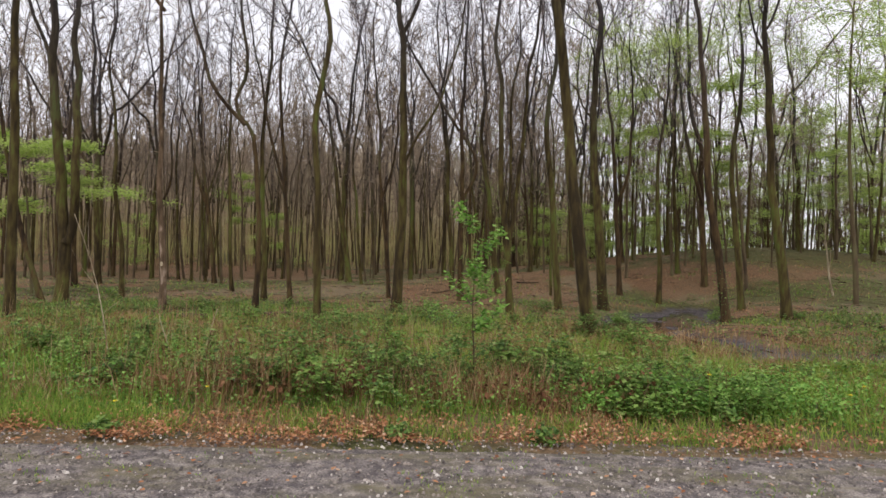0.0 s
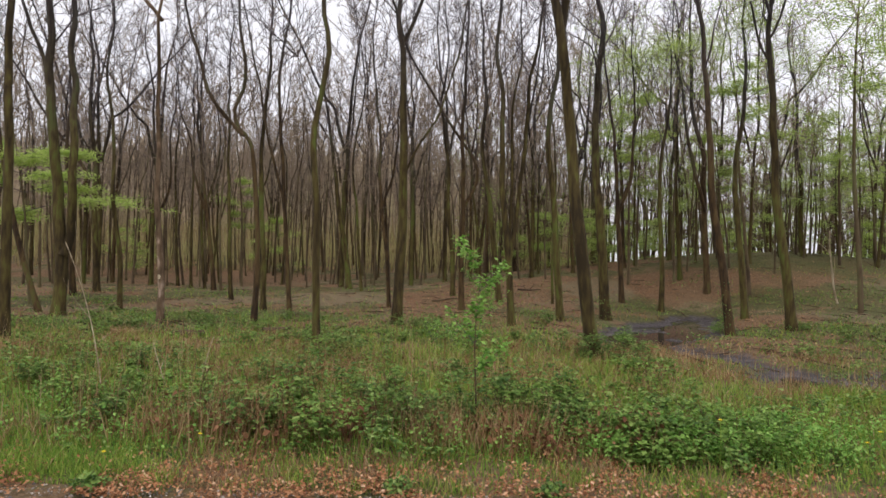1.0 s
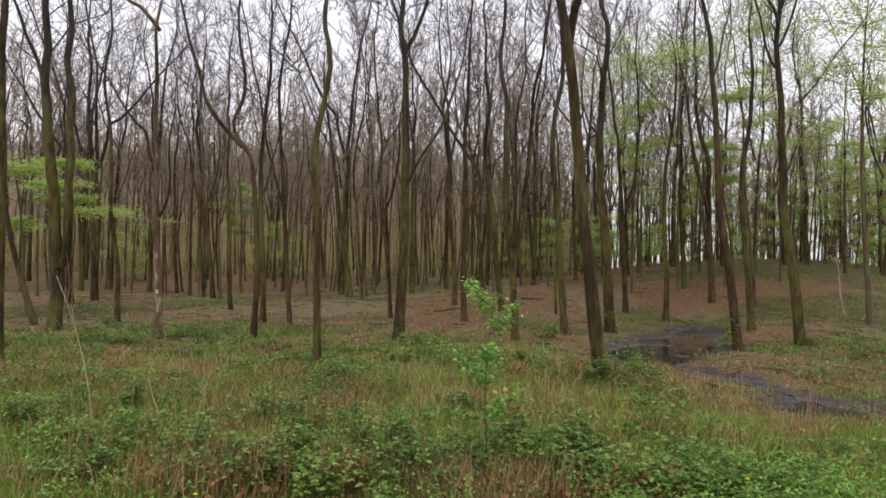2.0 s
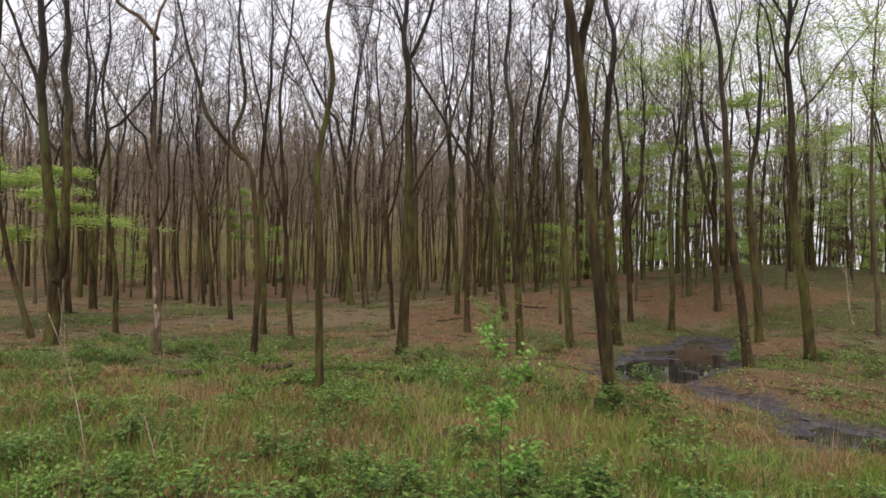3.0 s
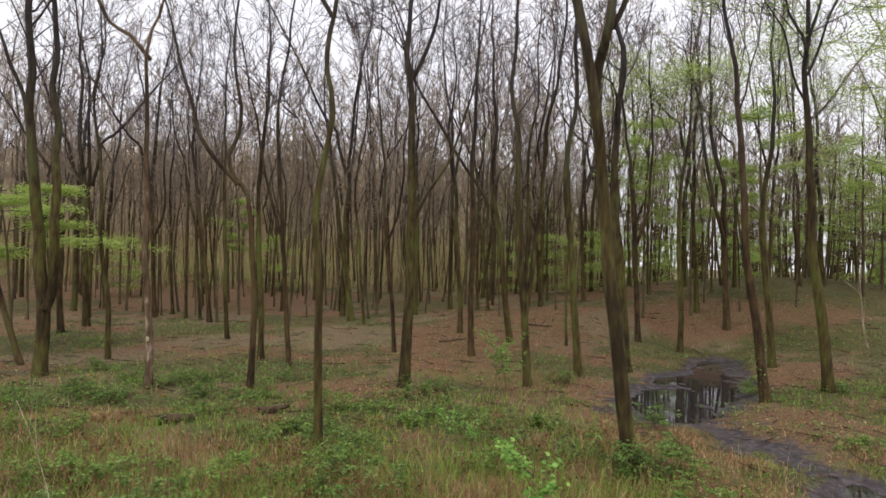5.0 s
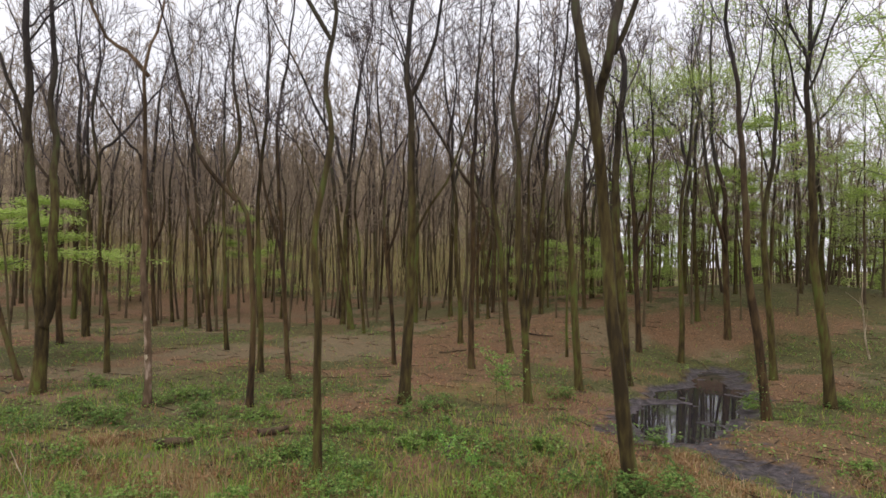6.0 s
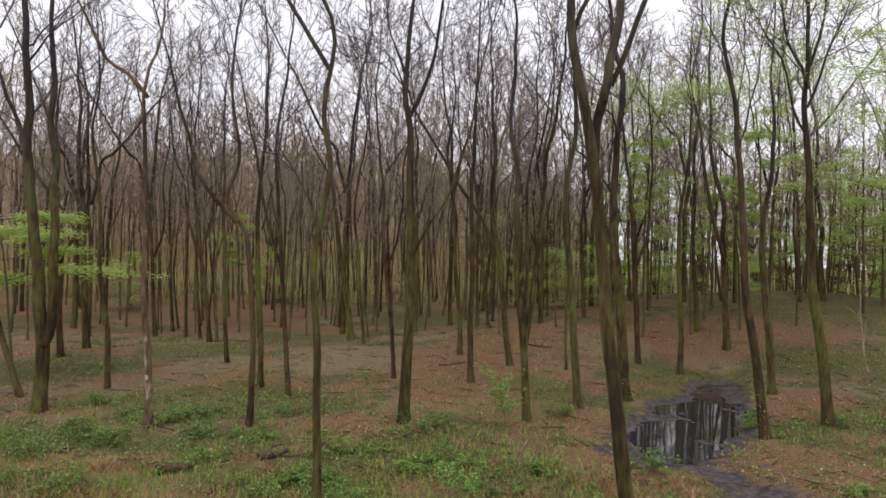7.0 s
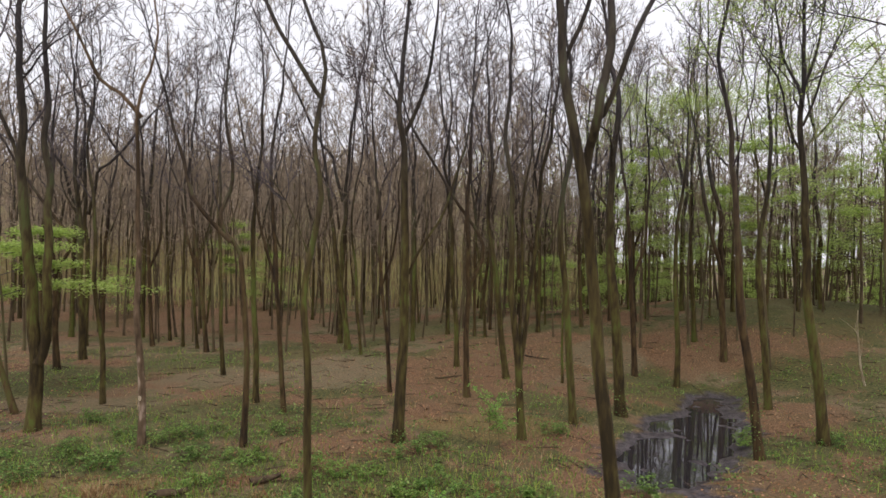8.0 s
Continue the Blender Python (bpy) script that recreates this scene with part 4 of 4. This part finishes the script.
def build_grass():
    rnd = random.Random(31)
    green, dry = Buffer(), Buffer()
    for _ in range(70000):
        y = 5.45 + 19 * rnd.random() ** 1.7
        x = rnd.uniform(-0.85, 0.85) * (y + 1.5)
        z = ground(x, y)
        if z < -0.16:
            continue
        p = patchy(x, y, 0.55, 3) * 0.6 + patchy(x, y, 1.9, 5) * 0.4
        far = min(1.0, max(0.0, (y - 12) / 10))
        if rnd.random() > (1.15 - 0.75 * far) * (0.35 + 0.9 * p):
            continue
        russet, leafy, straw, tan = cover(x, y)
        if y > 9 and rnd.random() < 0.8 * max(russet, tan):
            continue
        edge = min(1, (y - 5.3) / 1.9)
        if y < 6.3 and x > -2.5 and rnd.random() > 0.25 + 0.75 * (y - 5.3) + 0.6 * (patchy(x, y, 1.6, 31) - 0.5):
            continue
        tall = (0.07 + 0.23 * edge ** 1.5) * rnd.uniform(0.5, 1.4) * (1 - 0.35 * far)
        if z < -0.06 or (y > 11 and x > 4 and y < 21):
            tall *= 0.45
        lean = Vector((rnd.gauss(0, 0.4), rnd.gauss(0, 0.4), 0)) * tall
        wide = 0.0035 + 0.00028 * y
        dried = patchy(x, y, 0.8, 8) + rnd.uniform(-0.2, 0.2) + (0.08 if -4 < x < 3 and y < 7 else 0) + 0.3 * straw - 0.15 * leafy
        (dry if dried > 0.67 else green).blade(Vector((x, y, z - 0.02)), lean, tall, wide, rnd.uniform(0, 3.14))
    for _ in range(3000):
        y = rnd.uniform(6.7, 14)
        x = rnd.uniform(-0.85, 0.85) * (y + 1.5)
        if x > 2 and y < 9:
            continue
        if patchy(x, y, 0.6, 17) < 0.5 and not (-4.2 < x < -1.0 and 6.5 < y < 7.6):
            continue
        z = ground(x, y)
        if z < -0.2:
            continue
        tall = rnd.uniform(0.4, 0.95) * (1.25 if x < 0 and y > 7.2 else 1)
        dry.blade(Vector((x, y, z)), Vector((rnd.gauss(0, 0.12), rnd.gauss(0, 0.12), 0)), tall, 0.004, rnd.uniform(0, 3.14))
    for px, py, wide, deep, count in ((0.35, 6.9, 0.28, 0.2, 420), (1.15, 6.85, 0.2, 0.2, 260), (-2.3, 7.0, 0.55, 0.25, 500), (-2.6, 10.2, 0.7, 0.5, 500), (1.4, 10.8, 0.5, 0.4, 300)):
        for _ in range(count):
            x, y = rnd.gauss(px, wide), rnd.gauss(py, deep)
            tall = rnd.uniform(0.25, 0.7)
            dry.blade(Vector((x, y, ground(x, y))), Vector((rnd.gauss(0, 0.15), rnd.gauss(0, 0.15), 0)), tall, 0.005, rnd.uniform(0, 3.14))
    for _ in range(46):
        cy = rnd.uniform(8.8, 17)
        cx, wide = rnd.uniform(-0.75, 0.6) * (cy + 1), rnd.uniform(0.2, 0.5)
        for _ in range(130):
            x, y, tall = rnd.gauss(cx, wide), rnd.gauss(cy, wide * 0.7), rnd.uniform(0.12, 0.36)
            if ground(x, y) > -0.14:
                dry.blade(Vector((x, y, ground(x, y) - 0.02)), Vector((rnd.gauss(0, 0.7), rnd.gauss(0, 0.7), 0)) * tall, tall, 0.009, rnd.uniform(0, 3.14))
    for _ in range(60):
        cx, cy = rnd.uniform(-5, 5.5), rnd.uniform(5.35, 6.2)
        for _ in range(rnd.randrange(20, 70)):
            x, y, tall = rnd.gauss(cx, 0.11), rnd.gauss(cy, 0.08), rnd.uniform(0.05, 0.16)
            (dry if rnd.random() < 0.2 else green).blade(Vector((x, y, max(0.0, ground(x, y)))), Vector((rnd.gauss(0, 0.4), rnd.gauss(0, 0.4), 0)) * tall, tall, 0.004, rnd.uniform(0, 3.14))
    for _ in range(12000):
        x, y = rnd.uniform(-6.5, -2.8), rnd.uniform(5.6, 7.0)
        if rnd.random() < (-2.4 - x) / 2.2:
            tall = rnd.uniform(0.06, 0.2)
            green.blade(Vector((x, y, ground(x, y) - 0.02)), Vector((rnd.gauss(0, 0.3), rnd.gauss(0, 0.3), 0)) * tall, tall, 0.005, rnd.uniform(0, 3.14))
    for _ in range(17000):
        y = rnd.uniform(8.2, 15)
        x = rnd.uniform(-0.85, 0.85) * (y + 1.5)
        if rnd.random() > 3.2 * (patchy(x, y, 0.5, 41) * 0.7 + patchy(x, y, 1.4, 43) * 0.3 - 0.36) or ground(x, y) < -0.2:
            continue
        tall = rnd.uniform(0.15, 0.42) * (0.5 if x > 4.5 and y > 10.5 else 1)
        (dry if rnd.random() < 0.22 else green).blade(Vector((x, y, ground(x, y) - 0.02)), Vector((rnd.gauss(0, 0.55), rnd.gauss(0, 0.55), 0)) * tall, tall, 0.009, rnd.uniform(0, 3.14))
    for _ in range(30000):
        y = 14 + 24 * rnd.random() ** 1.2
        x = rnd.uniform(-0.8, 0.8) * (y + 1.5)
        if rnd.random() > 3.0 * (patchy(x, y, 0.42, 91) * 0.6 + patchy(x, y, 1.3, 93) * 0.4 - 0.38):
            continue
        z = ground(x, y)
        russet, leafy, straw, tan = cover(x, y)
        if z < -0.12 or rnd.random() < 0.9 * max(russet, tan):
            continue
        tall = rnd.uniform(0.08, 0.26)
        withered = patchy(x, y, 0.5, 95) + rnd.uniform(-0.15, 0.15) + 0.4 * straw - 0.3 * leafy > 0.5
        (dry if withered else green).blade(Vector((x, y, z - 0.02)), Vector((rnd.gauss(0, 0.6), rnd.gauss(0, 0.6), 0)) * tall, tall, 0.011, rnd.uniform(0, 3.14))
    for _ in range(6000):
        x, y = rnd.uniform(-5.5, 6), rnd.uniform(3.4, 5.3)
        if patchy(x, y, 0.9, 61) * patchy(x, y, 3.1, 62) > 0.32:
            green.blade(Vector((x, y, 0.03)), Vector((rnd.gauss(0, 0.015), rnd.gauss(0, 0.015), 0)), rnd.uniform(0.012, 0.035), 0.004, rnd.uniform(0, 3.14))
    stuff("grass", green, GRASS, "rough green woodland grass with straw tips", "grass")
    stuff("dry_grass", dry, DRY_GRASS, "dry brown grass stems left from winter", "grass")


def build_herbs():
    rnd, buf = random.Random(33), Buffer()
    for _ in range(2400):
        cy = 6.3 + 18 * rnd.random() ** 1.6
        cx = rnd.uniform(-0.85, 0.85) * (cy + 1.5)
        z = ground(cx, cy)
        if z < -0.12 or rnd.random() > (1.1 if cx > 3 and cy > 13 else 2.0) * patchy(cx, cy, 0.45, 11) * patchy(cx, cy, 1.4, 12):
            continue
        wide, top, size = rnd.uniform(0.08, 0.2), rnd.uniform(0.05, 0.22), 0.026 + 0.0022 * cy
        for _ in range(20):
            dx, dy = rnd.gauss(0, wide), rnd.gauss(0, wide)
            add_leaf(buf, rnd, Vector((cx + dx, cy + dy, z + 0.02 + top * rnd.random() * math.exp(-(dx * dx + dy * dy) / (wide * wide * 3)))), size, 0.6)
    nettles = Buffer()
    for _ in range(520):
        if rnd.random() < 0.65:
            cx, cy, top = rnd.gauss(3.2, 1.5), rnd.uniform(6.45, 7.8), rnd.uniform(0.2, 0.45)
        else:
            cx, cy, top = rnd.uniform(-6.5, 0.5), rnd.uniform(6.4, 9.5), rnd.uniform(0.2, 0.5)
        z = ground(cx, cy)
        for _ in range(34):
            up = rnd.random()
            out = 0.14 * (1.1 - 0.6 * up)
            add_leaf(nettles, rnd, Vector((cx + rnd.gauss(0, out), cy + rnd.gauss(0, out), z + top * up)), 0.042, 0.7)
    for _ in range(200):
        cy = 16 + 28 * rnd.random()
        cx = rnd.uniform(-0.8, 0.8) * (cy + 1.5)
        z = ground(cx, cy)
        if z < -0.2 or patchy(cx, cy, 0.25, 71) < 0.42:
            continue
        for _ in range(26):
            add_leaf(buf, rnd, Vector((cx + rnd.gauss(0, 0.28), cy + rnd.gauss(0, 0.28), z + rnd.uniform(0.03, 0.28))), 0.085, 0.7)
    for _ in range(5200):
        cy = 13 + 22 * rnd.random() ** 1.2
        cx = rnd.uniform(-0.8, 0.8) * (cy + 1.5)
        z = ground(cx, cy)
        if z < -0.16 or rnd.random() > 0.7 * cover(cx, cy)[1] - 0.28 + 0.5 * (patchy(cx, cy, 0.9, 83) - 0.5):
            continue
        for _ in range(16):
            add_leaf(buf, rnd, Vector((cx + rnd.gauss(0, 0.22), cy + rnd.gauss(0, 0.22), z + 0.02 + 0.2 * rnd.random() ** 1.5)), 0.05 + 0.0014 * cy, 0.6)
    stuff("nettles", nettles, HAZEL_LEAF, "fresh green nettles and herbs along the verge", "plants")
    stuff("herbs", buf, BRAMBLE_LEAF, "low green herbs and ivy over the woodland floor", "plants")


def build_litter():
    rnd, buf = random.Random(35), Buffer()
    for _ in range(28000):
        x = rnd.uniform(-6, 7)
        y = 5.22 + verge_line(x) + 0.30 * noise.noise((x * 1.1, 0, 51)) + 0.14 * noise.noise((x * 4.3, 0, 53)) + 1.5 * rnd.random() ** 1.5
        if rnd.random() > 0.72 + ((patchy(x, y, 1.1, 21) + patchy(x, y, 2.7, 23)) * 0.5 - 0.52) * 3.0 - 0.45 * (y - 5.2):
            continue
        add_leaf(buf, rnd, Vector((x, y, max(0.035, ground(x, y)) + rnd.uniform(0.005, 0.05))), rnd.uniform(0.022, 0.04), 0.7)
    for _ in range(420):
        x, y = rnd.uniform(-6, 7), 3.6 + 1.7 * rnd.random() ** 0.6
        add_leaf(buf, rnd, Vector((x, y, 0.048)), 0.045, 0.3)
    for _ in range(28000):
        y = 12 + 29 * rnd.random() ** 1.1
        x = rnd.uniform(-0.85, 0.85) * (y + 1.5)
        z = ground(x, y)
        if z < -0.12 - 0.1 * rnd.random() ** 3 or rnd.random() > 0.25 * patchy(x, y, 0.3, 25) + 1.1 * cover(x, y)[0]:
            continue
        add_leaf(buf, rnd, Vector((x, y, z + rnd.uniform(0.01, 0.05))), 0.05 + 0.0012 * y, 0.35)
    stuff("leaf_litter", buf, LITTER, "fallen russet beech leaves along the verge and woodland floor", "leaves")


def build_bracken():
    """Crumpled red-brown bracken left from last year, in clumps on the verge and among the grass."""
    rnd, buf = random.Random(36), Buffer()
    clumps = [(rnd.gauss(-2.2, 0.9), rnd.uniform(6.7, 7.7)) for _ in range(26)] + [(rnd.gauss(1.6, 0.7), rnd.uniform(6.7, 7.3)) for _ in range(16)]
    clumps += [(rnd.uniform(-0.7, 0.45) * cy, cy) for cy in (rnd.uniform(8.0, 18.0) for _ in range(60))]
    for cx, cy in clumps:
        z, wide, top = ground(cx, cy), rnd.uniform(0.14, 0.3), rnd.uniform(0.15, 0.5) * (1 if cy < 8.5 else 0.6)
        if z < -0.1:
            continue
        for _ in range(60):
            up = rnd.random()
            at = Vector((cx + rnd.gauss(0, wide), cy + rnd.gauss(0, wide), z + top * up))
            if rnd.random() < 0.3:
                buf.blade(Vector((at.x, at.y, z)), Vector((rnd.gauss(0, 0.1), rnd.gauss(0, 0.1), 0)), top * rnd.uniform(0.7, 1.3), 0.005, rnd.uniform(0, 3.14))
            else:
                add_leaf(buf, rnd, at, rnd.uniform(0.04, 0.08), 0.9)
    stuff("dead_bracken", buf, BRACKEN, "crumpled red-brown dead bracken on the verge", "bracken")


def build_gravel():
    rnd, buf = random.Random(37), Buffer()
    for _ in range(9500):
        x, y = rnd.uniform(-5.5, 6), rnd.uniform(3.3, 5.35)
        s = 0.005 + 0.014 * rnd.random() ** 3
        at = Vector((x, y, 0.032 + s * 0.3))
        n = len(buf.verts)
        a = rnd.uniform(0, 6.28)
        for k in range(4):
            r = s * rnd.uniform(0.7, 1.3)
            buf.verts.append(at + Vector((math.cos(a + k * 1.57) * r, math.sin(a + k * 1.57) * r, -s * 0.3)))
        for k in range(4):
            r = s * rnd.uniform(0.35, 0.75)
            buf.verts.append(at + Vector((math.cos(a + k * 1.57) * r, math.sin(a + k * 1.57) * r, s * rnd.uniform(0.4, 0.8))))
        buf.faces += [(n + k, n + (k + 1) % 4, n + 4 + (k + 1) % 4, n + 4 + k) for k in range(4)] + [(n + 4, n + 5, n + 6, n + 7)]
    stuff("loose_gravel", buf, STONE, "loose grey and pale gravel stones on the road", "gravel")


def build_sticks():
    rnd, buf = random.Random(39), Buffer()
    for _ in range(1800):
        y = 13 + 32 * rnd.random()
        x = rnd.uniform(-0.8, 0.8) * (y + 1.5)
        z = ground(x, y)
        if z < -0.27:
            continue
        a, long = rnd.uniform(0, math.tau), rnd.uniform(0.25, 1.3)
        start = Vector((x, y, z + 0.03))
        end = Vector((x + math.cos(a) * long, y + math.sin(a) * long, 0))
        end.z = ground(end.x, end.y) + rnd.uniform(0.02, 0.16)
        buf.spike(start, end, rnd.uniform(0.008, 0.024))
    stuff("fallen_sticks", buf, ROTTEN, "fallen dead sticks strewn over leaf litter", "sticks")


build_sticks()
build_grass()
build_herbs()
build_litter()
build_bracken()
build_gravel()


# ---- single plants and dead wood ----
def tuft(x, y, seed):
    rnd, buf = random.Random(seed), Buffer()
    root = thing("plant_tuft", (x, y, max(0.02, ground(x, y))), "small dark green leafy tuft at the gravel edge", "plant", "tufts at the road edge")
    for _ in range(170):
        a, out = rnd.uniform(0, math.tau), rnd.random() ** 0.6 * 0.15
        spot = Vector((math.cos(a) * out, math.sin(a) * out, rnd.uniform(0.0, 0.16) * (1.2 - out * 5)))
        add_leaf(buf, rnd, spot, 0.05, 0.8)
    tagged(part("foliage", buf, BRAMBLE_LEAF, root, "", False), kind="stuff")


for k, (x, y) in enumerate([(-2.85, 5.3), (-0.1, 5.42), (1.28, 5.4)]):
    tuft(x, y, 700 + k)


def dandelion(x, y, z):
    base = ground(x, y)
    root = thing("dandelion", (x, y, base), "yellow dandelion flower standing in verge grass", "flower", "dandelions")
    stalk, bloom = Buffer(), Buffer()
    stalk.tube([Vector((0, 0, -0.02)), Vector((0.01, 0, (z - base) * 0.5)), Vector((0, 0, z - base))], [0.004, 0.004, 0.003], 5)
    for ring, reach, lift in ((14, 0.026, 0.006), (10, 0.016, 0.013)):
        for k in range(ring):
            a = math.tau * k / ring
            bloom.leaf(Vector((0, 0, z - base)), Vector((math.cos(a), math.sin(a), 0)) * reach + Vector((0, 0, lift)), Vector((-math.sin(a), math.cos(a), 0)) * 0.005)
    stalk_part = part("stem", stalk, GRASS, root)
    part("flower_head", bloom, PETAL, stalk_part, "bright yellow petals", False)


for x, y, z in [(3.17, 6.31, 0.54), (4.55, 6.1, 0.40), (4.85, 6.35, 0.45), (-2.2, 6.15, 0.30), (-3.0, 5.8, 0.2)]:
    dandelion(x, y, z)


def sapling(x, y, height, seed, leaves, reach, label, lean=0.1):
    rnd = random.Random(seed)
    root = thing("sapling", (x, y, ground(x, y)), label, "sapling", "saplings")
    stem = shoot(rnd, Vector((0, 0, -0.05)), Vector((-lean, 0, 1)), height, 8, 0.08, 0.12)
    buf = Buffer()
    buf.tube(stem, [0.012 * (1 - 0.8 * i / 8) for i in range(9)], 5)
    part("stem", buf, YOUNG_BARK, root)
    twigs, foliage = Buffer(), Buffer()
    for k in range(12):
        i = 3 + k % 5
        a = k * 2.4
        limb = shoot(rnd, stem[i], Vector((math.cos(a), math.sin(a), 0.7)), reach * rnd.uniform(0.5, 1.1), 4, 0.15, 0.05)
        twigs.tube(limb, [0.005, 0.005, 0.004, 0.003, 0.002], 3)
        for _ in range(leaves // 12):
            spot = limb[rnd.randrange(1, 5)] + jitter(rnd, 0.07)
            add_leaf(foliage, rnd, spot, 0.062, 0.7)
    crown_part = tagged(part("crown", twigs, TWIG, root), kind="stuff")
    tagged(part("foliage", foliage, HAZEL_LEAF, crown_part, "fresh green oval leaves", False), kind="stuff")


sapling(0.68, 7.25, 2.5, 720, 760, 0.56, "slender hazel sapling in fresh leaf among brambles")
sapling(-0.1, 15.5, 0.75, 723, 260, 0.55, "low young hazel in bright green leaf")
sapling(0.45, 15.2, 0.6, 724, 200, 0.5, "low young hazel in bright green leaf")
sapling(1.75, 21.3, 1.9, 721, 700, 0.9, "bushy young sapling with fine pale green leaves")
sapling(1.45, 21.7, 1.6, 722, 500, 0.8, "bushy young sapling with fine pale green leaves")


def dead_branch(x, y, length, r, turn, seed, mat, label, rise=0.0, name="fallen_branch", forks=3):
    rnd = random.Random(seed)
    root = thing(name, (x, y, ground(x, y) + r * 0.6), label, "dead wood", "dead wood")
    way = Vector((math.cos(turn) * math.cos(rise), math.sin(turn) * math.cos(rise), math.sin(rise)))
    pts = shoot(rnd, Vector((0, 0, 0)), way, length, 6, 0.09, 0)
    buf = Buffer()
    buf.tube(pts, [r * (1 - 0.55 * i / 6) * rnd.uniform(0.9, 1.1) for i in range(7)], 8)
    stem_part = part("stem", buf, mat, root)
    for k in range(forks):
        i = 2 + k % 4
        side = Buffer()
        arm = shoot(rnd, pts[i], way + jitter(rnd, 0.8) + Vector((0, 0, 0.3)), length * 0.3, 4, 0.15, 0.02)
        side.tube(arm, [r * 0.4, r * 0.34, r * 0.26, r * 0.2, r * 0.1], 5)
        part("side_branch", side, mat, stem_part)


dead_branch(-7.2, 16.6, 0.9, 0.14, 0.35, 730, ROTTEN, "dark rotten log lying among brambles", 0.08, "rotten_log")
dead_branch(-5.0, 17.6, 0.8, 0.12, 0.5, 731, ROTTEN, "dark rotten log lying among brambles", 0.1, "rotten_log")
dead_branch(-0.6, 31.1, 1.3, 0.05, -0.2, 732, ROTTEN, "fallen branch on russet leaf litter", 0.03)
dead_branch(4.1, 35.2, 1.8, 0.05, -1.0, 733, ROTTEN, "fallen branch on russet leaf litter", 0.05)
dead_branch(-4.6, 35.9, 1.3, 0.05, 0.4, 734, ROTTEN, "fallen branch on russet leaf litter", 0.03)
dead_branch(18.5, 29.6, 3.6, 0.045, 3.0, 735, STRAW, "pale broken stick leaning over a bank", 1.3)
dead_branch(-4.8, 9.0, 2.35, 0.009, 3.0, 736, STRAW, "pale bare dead stalk standing in grass", 1.5, "dead_stalk", 4)
dead_branch(-3.9, 9.2, 1.0, 0.007, 2.2, 737, STRAW, "pale bare dead stalk standing in grass", 1.0, "dead_stalk", 2)
dead_branch(-3.55, 9.4, 0.9, 0.007, 1.2, 740, STRAW, "pale bare dead stalk standing in grass", 1.15, "dead_stalk", 1)
dead_branch(9.9, 24.6, 2.3, 0.035, 0.12, 739, STRAW, "pale fallen stick lying across a puddle", 0.05)
dead_branch(13.5, 18.9, 2.6, 0.10, 0.2, 738, ROTTEN, "dark rotten log beside a muddy hollow", 0.02, "rotten_log")
